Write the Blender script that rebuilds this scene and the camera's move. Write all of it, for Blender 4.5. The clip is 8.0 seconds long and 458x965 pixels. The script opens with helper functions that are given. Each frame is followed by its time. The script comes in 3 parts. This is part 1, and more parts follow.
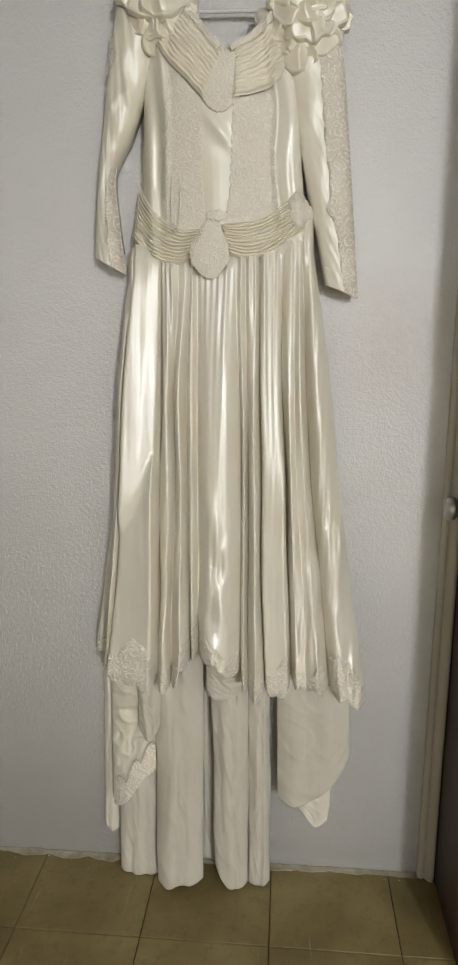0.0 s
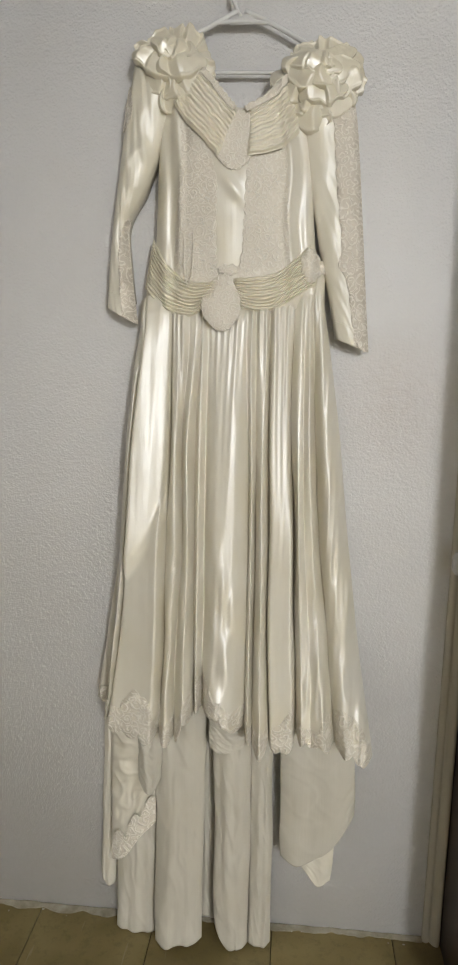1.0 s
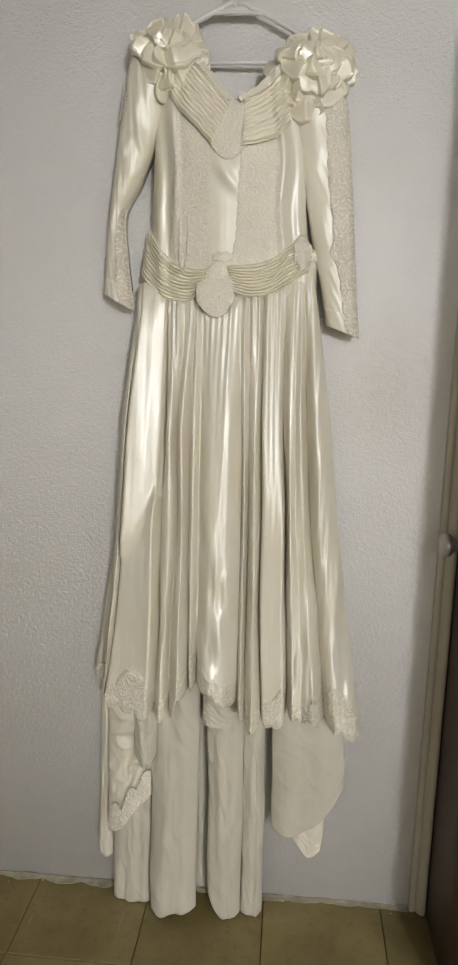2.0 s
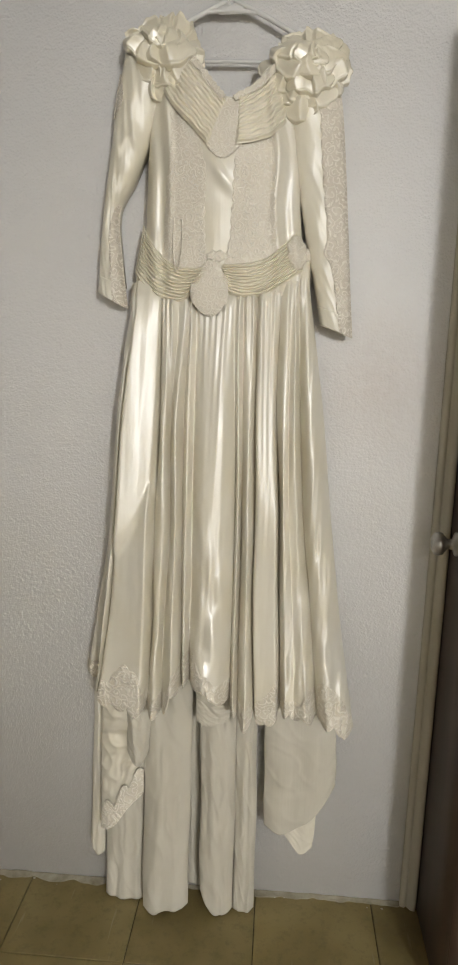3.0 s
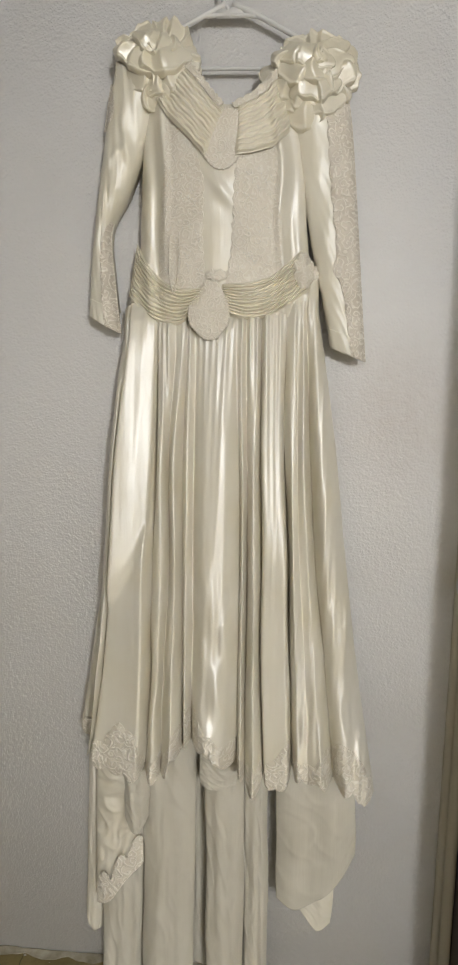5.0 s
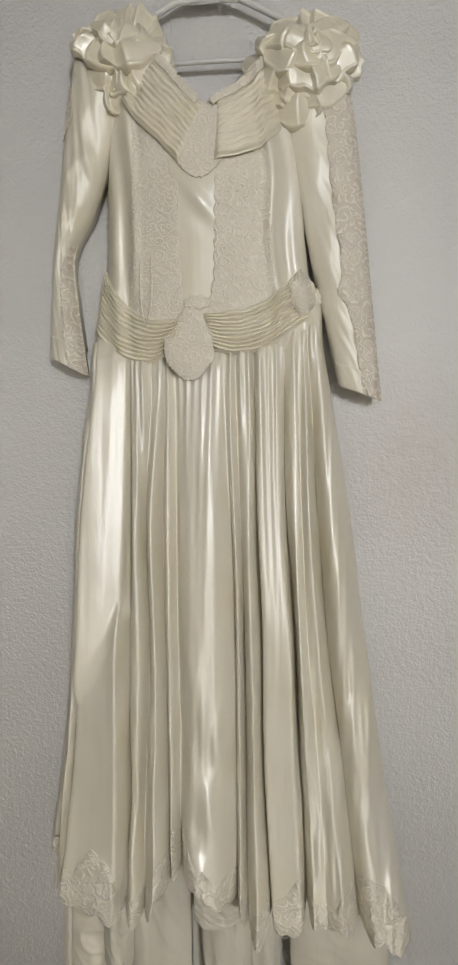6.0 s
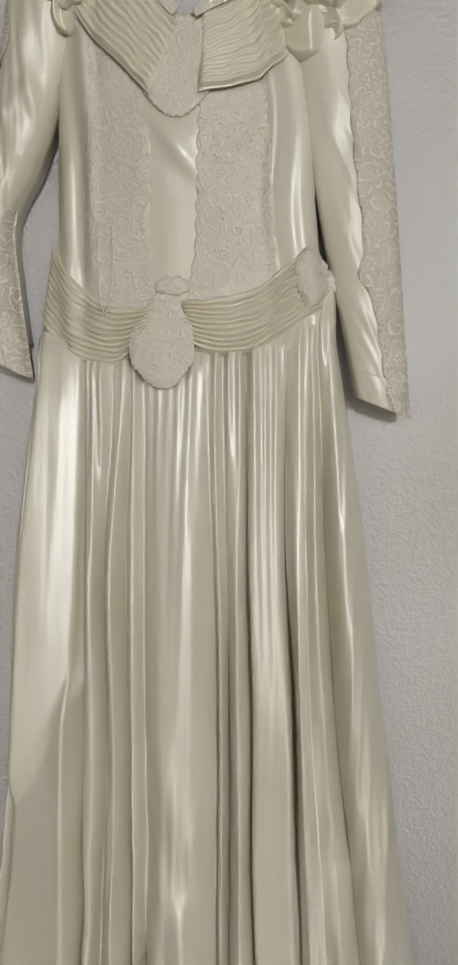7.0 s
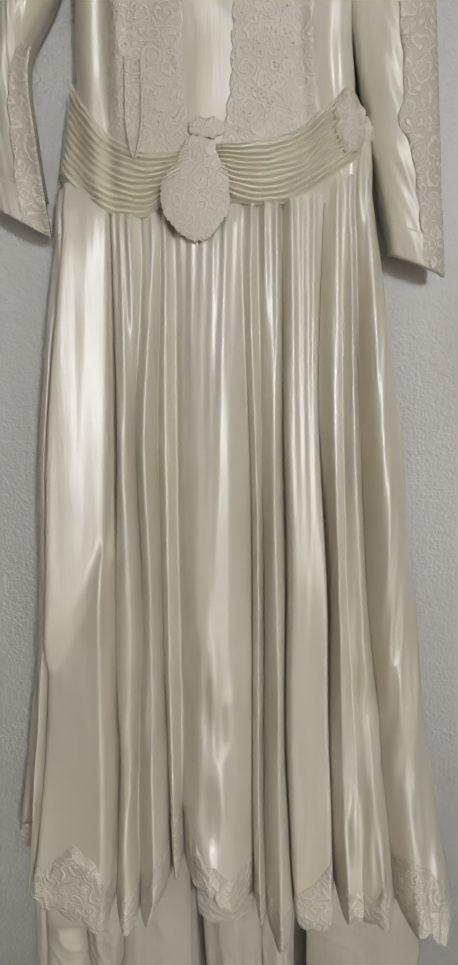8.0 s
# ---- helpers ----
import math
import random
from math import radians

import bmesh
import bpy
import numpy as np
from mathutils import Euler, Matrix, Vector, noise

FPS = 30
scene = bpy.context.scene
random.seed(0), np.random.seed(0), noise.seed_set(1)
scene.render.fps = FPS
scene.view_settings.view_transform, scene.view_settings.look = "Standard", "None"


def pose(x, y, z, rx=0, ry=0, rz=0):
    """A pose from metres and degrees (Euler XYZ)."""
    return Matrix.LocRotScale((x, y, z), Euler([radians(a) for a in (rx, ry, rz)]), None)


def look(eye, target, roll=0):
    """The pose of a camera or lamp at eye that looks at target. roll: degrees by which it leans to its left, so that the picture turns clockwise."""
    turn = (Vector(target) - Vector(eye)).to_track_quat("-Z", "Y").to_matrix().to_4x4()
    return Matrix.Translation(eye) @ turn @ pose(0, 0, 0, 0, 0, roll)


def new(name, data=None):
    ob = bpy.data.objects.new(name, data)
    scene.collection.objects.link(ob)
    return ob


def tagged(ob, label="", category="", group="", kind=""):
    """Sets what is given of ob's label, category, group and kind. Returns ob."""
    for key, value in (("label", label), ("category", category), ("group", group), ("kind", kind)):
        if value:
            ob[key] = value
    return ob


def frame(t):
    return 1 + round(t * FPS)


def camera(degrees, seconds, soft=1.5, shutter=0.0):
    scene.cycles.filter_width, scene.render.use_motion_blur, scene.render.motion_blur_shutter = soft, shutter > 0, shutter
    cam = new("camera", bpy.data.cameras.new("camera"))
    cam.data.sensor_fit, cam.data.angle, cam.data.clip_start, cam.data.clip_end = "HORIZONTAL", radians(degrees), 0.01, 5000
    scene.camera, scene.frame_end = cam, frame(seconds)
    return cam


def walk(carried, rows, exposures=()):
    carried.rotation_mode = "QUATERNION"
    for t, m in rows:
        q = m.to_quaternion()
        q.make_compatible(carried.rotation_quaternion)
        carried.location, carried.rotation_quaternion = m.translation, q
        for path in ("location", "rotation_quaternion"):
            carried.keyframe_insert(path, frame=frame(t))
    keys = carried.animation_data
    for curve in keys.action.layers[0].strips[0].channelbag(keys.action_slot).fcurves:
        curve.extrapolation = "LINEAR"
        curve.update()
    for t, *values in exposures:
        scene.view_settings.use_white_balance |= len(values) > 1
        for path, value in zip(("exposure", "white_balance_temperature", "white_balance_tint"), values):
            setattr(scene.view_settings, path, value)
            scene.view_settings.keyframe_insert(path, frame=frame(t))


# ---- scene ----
cam = camera(38.0, 8.0, soft=2.1)
PATH = [
    (0, (0.624, -1.479, 1.381), (0.453, 0.461, 0.924), -0.3),
    (0.2, (0.612, -1.445, 1.410), (0.472, 0.510, 0.982), 0.0),
    (0.5, (0.611, -1.43, 1.426), (0.468, 0.524, 1.024), 0.4),
    (1, (0.612, -1.46, 1.429), (0.431, 0.496, 1.05), 0.7),
    (1.5, (0.626, -1.492, 1.421), (0.441, 0.46, 1.026), 0.8),
    (3, (0.618, -1.503, 1.425), (0.474, 0.447, 1.009), 1.2),
    (3.5, (0.611, -1.496, 1.421), (0.461, 0.454, 1.001), 1.0),
    (4, (0.613, -1.49, 1.413), (0.46, 0.457, 0.984), 0.9),
    (4.2, (0.617, -1.489, 1.403), (0.454, 0.458, 0.973), 1.0),
    (5.3, (0.621, -1.317, 1.444), (0.451, 0.65, 1.123), 0.1),
    (5.5, (0.577, -1.282, 1.455), (0.503, 0.687, 1.113), 0.4),
    (6, (0.647, -1.137, 1.435), (0.413, 0.835, 1.203), -1.2),
    (6.2, (0.64, -1.057, 1.423), (0.445, 0.924, 1.226), -0.4),
    (6.5, (0.65, -0.972, 1.495), (0.457, 1.009, 1.299), 0.0),
    (6.7, (0.654, -0.929, 1.446), (0.409, 1.05, 1.288), 1.1),
    (7, (0.624, -0.888, 1.471), (0.426, 1.083, 1.198), -0.3),
    (7.2, (0.629, -0.881, 1.446), (0.404, 1.091, 1.205), 0.0),
    (7.5, (0.56, -0.888, 1.442), (0.416, 1.071, 1.066), -1.3),
    (7.7, (0.572, -0.889, 1.421), (0.415, 1.06, 0.974), -0.6),
    (8, (0.522, -0.899, 1.377), (0.469, 1.048, 0.926), -0.6),
]
EXPOSURES = [(0, -0.14, 6320, 10), (1.2, -0.14, 6320, 10), (3.0, -0.12, 6500, 10), (4.2, -0.12, 6500, 10), (5.5, -0.22, 6350, 10.5), (6.5, -0.36, 6300, 10.5), (7.0, -0.40, 6250, 11), (8.0, -0.42, 6150, 11.5)]
walk(cam, [(t, look(eye, target, roll)) for t, eye, target, roll in PATH], EXPOSURES)


# ---- world and light ----
world = bpy.data.worlds.new("world")
scene.world = world
world.use_nodes = True
world.node_tree.nodes["Background"].inputs[0].default_value = (0.9, 0.85, 0.78, 1)
world.node_tree.nodes["Background"].inputs[1].default_value = 0.02


def point_light(name, place, watts, radius, colour):
    data = bpy.data.lights.new(name, "POINT")
    data.energy, data.shadow_soft_size, data.color = watts, radius, colour
    ob = new(name, data)
    ob.location = place
    return ob


BULB = (2.40, -5.5, 2.35)
point_light("bulb_light", BULB, 470, 0.20, (0.985, 1.0, 1.0))


# ---- materials ----
def material(name):
    m = bpy.data.materials.new(name)
    m.use_nodes = True
    nt = m.node_tree
    return m, nt, nt.nodes["Principled BSDF"], nt.nodes, nt.links


def coords(nodes, links, scale):
    tc, mp = nodes.new("ShaderNodeTexCoord"), nodes.new("ShaderNodeMapping")
    mp.inputs["Scale"].default_value = scale
    links.new(tc.outputs["Object"], mp.inputs["Vector"])
    return mp.outputs["Vector"]


def noise_node(nodes, links, vec, scale, detail=3, rough=0.55):
    n = nodes.new("ShaderNodeTexNoise")
    n.inputs["Scale"].default_value, n.inputs["Detail"].default_value, n.inputs["Roughness"].default_value = scale, detail, rough
    links.new(vec, n.inputs["Vector"])
    return n.outputs["Fac"]


def ramp(nodes, links, fac, stops):
    r = nodes.new("ShaderNodeValToRGB")
    while len(r.color_ramp.elements) < len(stops):
        r.color_ramp.elements.new(0.5)
    for e, (p, c) in zip(r.color_ramp.elements, stops):
        e.position, e.color = p, (*c, 1)
    links.new(fac, r.inputs["Fac"])
    return r.outputs["Color"]


def bump(nodes, links, bsdf, height, strength, distance, chain=None):
    b = nodes.new("ShaderNodeBump")
    b.inputs["Strength"].default_value, b.inputs["Distance"].default_value = strength, distance
    links.new(height, b.inputs["Height"])
    if chain is not None:
        links.new(chain, b.inputs["Normal"])
    links.new(b.outputs["Normal"], bsdf.inputs["Normal"])
    return b.outputs["Normal"]


def satin(name, a, b, rough, metal, aniso=0.0, wrinkle=0.35, ior=1.9):
    """Woven satin: sheen drawn out along the warp, soft long wrinkles, slight yellowing."""
    m, nt, p, nodes, links = material(name)
    long = coords(nodes, links, (1, 1, 0.06))
    even = coords(nodes, links, (1, 1, 1))
    tone = noise_node(nodes, links, even, 7, 4)
    links.new(ramp(nodes, links, tone, [(0.3, a), (0.7, b)]), p.inputs["Base Color"])
    p.inputs["Metallic"].default_value = metal
    p.inputs["IOR"].default_value = ior
    p.inputs["Roughness"].default_value = rough
    if aniso:
        p.inputs["Anisotropic"].default_value = aniso
        p.inputs["Anisotropic Rotation"].default_value = 0.25
        tangent = nodes.new("ShaderNodeTangent")
        tangent.direction_type, tangent.uv_map = "UV_MAP", "cloth"
        links.new(tangent.outputs["Tangent"], p.inputs["Tangent"])
    first = bump(nodes, links, p, noise_node(nodes, links, long, 62, 3), wrinkle, 0.004)
    bump(nodes, links, p, noise_node(nodes, links, even, 45, 3), wrinkle * 0.4, 0.002, first)
    return m


SATIN = satin("ivory_satin", (0.68, 0.625, 0.49), (0.725, 0.685, 0.59), 0.42, 0.0, 0.40, 0.14, 2.25)
SATIN_SOFT = satin("crushed_satin", (0.66, 0.60, 0.45), (0.71, 0.66, 0.535), 0.36, 0.0, 0.2, 0.35, 2.2)
SLEEVE = satin("sleeve_satin", (0.70, 0.65, 0.52), (0.75, 0.71, 0.60), 0.44, 0.0, 0.2, 0.3, 2.0)
MATTE = satin("satin_lining", (0.50, 0.465, 0.38), (0.545, 0.51, 0.425), 0.48, 0.0, 0.0, 0.3, 1.6)
PLEAT = satin("pleated_satin", (0.70, 0.64, 0.49), (0.75, 0.70, 0.575), 0.40, 0.0, 0.2, 0.2, 2.0)


def lace(name, net, thread, scale, width=0.1, relief=0.0015):
    """Corded lace: pale winding cords sewn on a darker net."""
    m, nt, p, nodes, links = material(name)
    even = coords(nodes, links, (1, 1, 1))
    # each cell of an uneven net holds a small curl of cord
    bend = nodes.new("ShaderNodeTexNoise")
    bend.inputs["Scale"].default_value, bend.inputs["Detail"].default_value = scale * 1.1, 1.0
    links.new(even, bend.inputs["Vector"])
    shift = nodes.new("ShaderNodeVectorMath")
    shift.operation = "MULTIPLY_ADD"
    links.new(bend.outputs["Color"], shift.inputs[0])
    shift.inputs[1].default_value, shift.inputs[2].default_value = (0.9 / scale,) * 3, (-0.45 / scale,) * 3
    moved = nodes.new("ShaderNodeVectorMath")
    links.new(even, moved.inputs[0])
    links.new(shift.outputs["Vector"], moved.inputs[1])
    flat = nodes.new("ShaderNodeVectorMath")
    flat.operation = "MULTIPLY"
    flat.inputs[1].default_value = (1, 0, 1)
    links.new(moved.outputs["Vector"], flat.inputs[0])
    cell = nodes.new("ShaderNodeTexVoronoi")
    cell.inputs["Scale"].default_value, cell.inputs["Randomness"].default_value = scale, 0.9
    links.new(flat.outputs["Vector"], cell.inputs["Vector"])
    arm = nodes.new("ShaderNodeVectorMath")
    arm.operation = "SUBTRACT"
    links.new(flat.outputs["Vector"], arm.inputs[0])
    links.new(cell.outputs["Position"], arm.inputs[1])
    axes = nodes.new("ShaderNodeSeparateXYZ")
    links.new(arm.outputs["Vector"], axes.inputs[0])
    angle = nodes.new("ShaderNodeMath")
    angle.operation = "ARCTAN2"
    links.new(axes.outputs["Z"], angle.inputs[0])
    links.new(axes.outputs["X"], angle.inputs[1])
    wind = nodes.new("ShaderNodeMath")
    wind.operation = "MULTIPLY_ADD"
    wind.inputs[1].default_value = 17.0
    links.new(cell.outputs["Distance"], wind.inputs[0])
    links.new(angle.outputs[0], wind.inputs[2])
    curl = nodes.new("ShaderNodeMath")
    curl.operation = "SINE"
    links.new(wind.outputs[0], curl.inputs[0])
    cord = nodes.new("ShaderNodeMapRange")
    cord.interpolation_type = "SMOOTHSTEP"
    cord.inputs["From Min"].default_value, cord.inputs["From Max"].default_value = width, 0.9
    links.new(curl.outputs[0], cord.inputs["Value"])
    fine = noise_node(nodes, links, even, 520, 2)
    patch = noise_node(nodes, links, even, 24, 3)
    ground = ramp(nodes, links, patch, [(0.35, net), (0.65, tuple(a * 0.6 + b * 0.4 for a, b in zip(net, thread)))])
    mix = nodes.new("ShaderNodeMixRGB")
    links.new(cord.outputs["Result"], mix.inputs["Fac"])
    links.new(ground, mix.inputs["Color1"])
    mix.inputs["Color2"].default_value = (*thread, 1)
    links.new(mix.outputs["Color"], p.inputs["Base Color"])
    p.inputs["Roughness"].default_value = 0.55
    p.inputs["Sheen Weight"].default_value = 0.1
    first = bump(nodes, links, p, cord.outputs["Result"], 0.7, relief)
    bump(nodes, links, p, fine, 0.4, 0.002, first)
    return m


LACE = lace("ivory_lace", (0.695, 0.635, 0.53), (0.77, 0.72, 0.625), 62, 0.1, 0.0009)
LACE_DIM = lace("net_lace", (0.60, 0.535, 0.44), (0.79, 0.735, 0.64), 56, 0.1, 0.0014)
LACE_HEM = lace("corded_hem_lace", (0.66, 0.60, 0.485), (0.80, 0.75, 0.65), 48, 0.1, 0.0022)


def plaster(name, base):
    m, nt, p, nodes, links = material(name)
    even = coords(nodes, links, (1, 1, 1))
    big = noise_node(nodes, links, even, 1.6, 5)
    tone = ramp(nodes, links, big, [(0.3, tuple(c * k for c, k in zip(base, (0.93, 0.92, 0.90)))), (0.7, base)])
    # worn patch of old paint with a speckled edge
    d = nodes.new("ShaderNodeVectorMath")
    d.operation = "DISTANCE"
    d.inputs[1].default_value = (0.84, 0.0, 1.33)
    links.new(even, d.inputs[0])
    fall = nodes.new("ShaderNodeMapRange")
    fall.inputs["From Min"].default_value, fall.inputs["From Max"].default_value = 0.03, 0.20
    fall.inputs["To Min"].default_value, fall.inputs["To Max"].default_value = 0.62, 0.0
    links.new(d.outputs["Value"], fall.inputs["Value"])
    speck = noise_node(nodes, links, even, 55, 5, 0.7)
    times = nodes.new("ShaderNodeMath")
    times.operation = "MULTIPLY"
    links.new(fall.outputs["Result"], times.inputs[0])
    links.new(speck, times.inputs[1])
    mix = nodes.new("ShaderNodeMixRGB")
    links.new(times.outputs[0], mix.inputs["Fac"])
    links.new(tone, mix.inputs["Color1"])
    mix.inputs["Color2"].default_value = (0.50, 0.42, 0.36, 1)
    links.new(mix.outputs["Color"], p.inputs["Base Color"])
    p.inputs["Roughness"].default_value = 0.55
    coarse = noise_node(nodes, links, even, 105, 3, 0.5)
    first = bump(nodes, links, p, coarse, 0.42, 0.005)
    bump(nodes, links, p, noise_node(nodes, links, even, 210, 2, 0.5), 0.35, 0.0025, first)
    return m


WALL = plaster("rough_white_plaster", (0.782, 0.767, 0.752))


def plain(name, a, b, rough, scale=12.0, metal=0.0, relief=0.2, stretch=(1, 1, 1), distance=0.002):
    m, nt, p, nodes, links = material(name)
    vec = coords(nodes, links, stretch)
    tone = noise_node(nodes, links, vec, scale, 5, 0.6)
    links.new(ramp(nodes, links, tone, [(0.3, a), (0.7, b)]), p.inputs["Base Color"])
    p.inputs["Roughness"].default_value, p.inputs["Metallic"].default_value = rough, metal
    bump(nodes, links, p, noise_node(nodes, links, vec, scale * 6, 3), relief, distance)
    return m


def tile_material():
    m, nt, p, nodes, links = material("olive_floor_tile")
    even = coords(nodes, links, (1, 1, 1))
    geo = nodes.new("ShaderNodeNewGeometry")
    info = nodes.new("ShaderNodeObjectInfo")
    n = nodes.new("ShaderNodeTexNoise")
    n.inputs["Scale"].default_value, n.inputs["Detail"].default_value = 5, 6
    links.new(geo.outputs["Position"], n.inputs["Vector"])
    tone = ramp(nodes, links, n.outputs["Fac"], [(0.28, (0.15, 0.110, 0.038)), (0.5, (0.22, 0.166, 0.06)), (0.72, (0.30, 0.236, 0.10))])
    vary = nodes.new("ShaderNodeHueSaturation")
    add = nodes.new("ShaderNodeMapRange")
    add.inputs["To Min"].default_value, add.inputs["To Max"].default_value = 0.9, 1.12
    links.new(info.outputs["Random"], add.inputs["Value"])
    links.new(add.outputs["Result"], vary.inputs["Value"])
    links.new(tone, vary.inputs["Color"])
    spots = nodes.new("ShaderNodeTexNoise")
    spots.inputs["Scale"].default_value, spots.inputs["Detail"].default_value, spots.inputs["Roughness"].default_value = 38, 8, 0.75
    links.new(geo.outputs["Position"], spots.inputs["Vector"])
    dirt = nodes.new("ShaderNodeMixRGB")
    links.new(ramp(nodes, links, spots.outputs["Fac"], [(0.50, (0, 0, 0)), (0.70, (0.45, 0.45, 0.45))]), dirt.inputs["Fac"])
    links.new(vary.outputs["Color"], dirt.inputs["Color1"])
    dirt.inputs["Color2"].default_value = (0.085, 0.065, 0.03, 1)
    # pale scratches and dust
    turn = nodes.new("ShaderNodeMapping")
    turn.inputs["Rotation"].default_value = (0, 0, 0.35)
    turn.inputs["Scale"].default_value = (60, 5, 1)
    links.new(geo.outputs["Position"], turn.inputs["Vector"])
    marks = noise_node(nodes, links, turn.outputs["Vector"], 1.0, 3, 0.6)
    dust = nodes.new("ShaderNodeMixRGB")
    links.new(ramp(nodes, links, marks, [(0.66, (0, 0, 0)), (0.74, (0.5, 0.5, 0.5))]), dust.inputs["Fac"])
    links.new(dirt.outputs["Color"], dust.inputs["Color1"])
    dust.inputs["Color2"].default_value = (0.36, 0.31, 0.20, 1)
    links.new(dust.outputs["Color"], p.inputs["Base Color"])
    f = nodes.new("ShaderNodeTexNoise")
    f.inputs["Scale"].default_value, f.inputs["Detail"].default_value = 40, 4
    links.new(geo.outputs["Position"], f.inputs["Vector"])
    links.new(ramp(nodes, links, f.outputs["Fac"], [(0.3, (0.42,) * 3), (0.7, (0.62,) * 3)]), p.inputs["Roughness"])
    bump(nodes, links, p, f.outputs["Fac"], 0.15, 0.002)
    return m


TILE = tile_material()
GROUT = plain("dark_joint", (0.05, 0.038, 0.02), (0.09, 0.068, 0.036), 0.9)
TRIM = plain("beige_gloss_paint", (0.50, 0.46, 0.36), (0.58, 0.54, 0.44), 0.42, 9, 0, 0.25, (1, 1, 0.15))
DOOR = plain("dark_brown_wood", (0.045, 0.028, 0.02), (0.085, 0.052, 0.036), 0.5, 14, 0, 0.3, (1, 1, 0.08))
METAL = plain("dull_brushed_metal", (0.42, 0.40, 0.38), (0.55, 0.53, 0.50), 0.35, 40, 0.9, 0.1)
PLASTIC = plain("white_plastic", (0.60, 0.59, 0.57), (0.66, 0.65, 0.63), 0.35, 20, 0, 0.05)
CEILING = plain("white_ceiling_paint", (0.72, 0.70, 0.67), (0.77, 0.75, 0.72), 0.8, 4, 0, 0.2)
PEARL = plain("seed_pearl", (0.74, 0.70, 0.63), (0.80, 0.77, 0.71), 0.25, 60, 0, 0.05)
FLAKE = plain("plaster_crumb", (0.42, 0.38, 0.31), (0.58, 0.54, 0.47), 0.9, 60, 0, 0.4)
CEMENT = plain("dirty_cement", (0.22, 0.19, 0.13), (0.40, 0.36, 0.28), 0.9, 28, 0, 0.5)


# ---- builders ----
def link(name, bm, mat, parent=None, label="", smooth=True):
    me = bpy.data.meshes.new(name)
    bm.normal_update()
    bm.to_mesh(me)
    bm.free()
    me.materials.append(mat)
    if smooth:
        me.polygons.foreach_set("use_smooth", [True] * len(me.polygons))
    ob = new(name, me)
    if parent is not None:
        ob.parent = parent
    if label:
        tagged(ob, label)
    return ob


def part(name, bm, mat, parent, label="", smooth=True):
    return link(name, bm, mat, parent, label, smooth)


def box(x0, x1, y0, y1, z0, z1, bevel=0.0, bm=None):
    bm = bm or bmesh.new()
    made = bmesh.ops.create_cube(bm, size=1)["verts"]
    for v in made:
        v.co = Vector((x0 + (v.co.x + 0.5) * (x1 - x0), y0 + (v.co.y + 0.5) * (y1 - y0), z0 + (v.co.z + 0.5) * (z1 - z0)))
    if bevel:
        edges = {e for v in made for e in v.link_edges}
        bmesh.ops.bevel(bm, geom=list(edges), offset=bevel, segments=2, affect="EDGES")
    return bm


def sheet(nu, nv, front, thick=0.0015, back=None):
    """A piece of cloth: a front grid, a back grid behind it, and a closed rim."""
    bm = bmesh.new()
    rows = []
    for layer in (0, 1):
        grid = []
        for j in range(nv + 1):
            line = []
            for i in range(nu + 1):
                u, v = i / nu, j / nv
                if layer == 0:
                    p = Vector(front(u, v))
                elif back:
                    p = Vector(back(u, v))
                else:
                    p = Vector(front(u, v)) + Vector((0, thick, 0))
                line.append(bm.verts.new(p))
            grid.append(line)
        rows.append(grid)
    f, b = rows
    uv = bm.loops.layers.uv.new("cloth")
    spot = {vert: (i / nu, 1 - j / nv) for grid in rows for j, line in enumerate(grid) for i, vert in enumerate(line)}
    for j in range(nv):
        for i in range(nu):
            bm.faces.new((f[j][i], f[j + 1][i], f[j + 1][i + 1], f[j][i + 1]))
            bm.faces.new((b[j][i], b[j][i + 1], b[j + 1][i + 1], b[j + 1][i]))
    for j in range(nv):
        bm.faces.new((f[j][0], b[j][0], b[j + 1][0], f[j + 1][0]))
        bm.faces.new((f[j][nu], f[j + 1][nu], b[j + 1][nu], b[j][nu]))
    for i in range(nu):
        bm.faces.new((f[0][i], f[0][i + 1], b[0][i + 1], b[0][i]))
        bm.faces.new((f[nv][i], b[nv][i], b[nv][i + 1], f[nv][i + 1]))
    for face in bm.faces:
        for loop in face.loops:
            loop[uv].uv = spot[loop.vert]
    return bm


def spline(points):
    """A smooth curve through a few points, t from 0 to 1."""
    pts = [Vector(p) for p in points]
    n = len(pts) - 1

    def at(t):
        t = min(max(t, 0.0), 1.0) * n
        i = min(int(t), n - 1)
        f = t - i
        p1, p2 = pts[i], pts[i + 1]
        p0 = pts[i - 1] if i else p1 * 2 - p2
        p3 = pts[i + 2] if i + 2 <= n else p2 * 2 - p1
        return 0.5 * ((2 * p1) + (p2 - p0) * f + (2 * p0 - 5 * p1 + 4 * p2 - p3) * f * f + (3 * p1 - p0 - 3 * p2 + p3) * f ** 3)
    return at


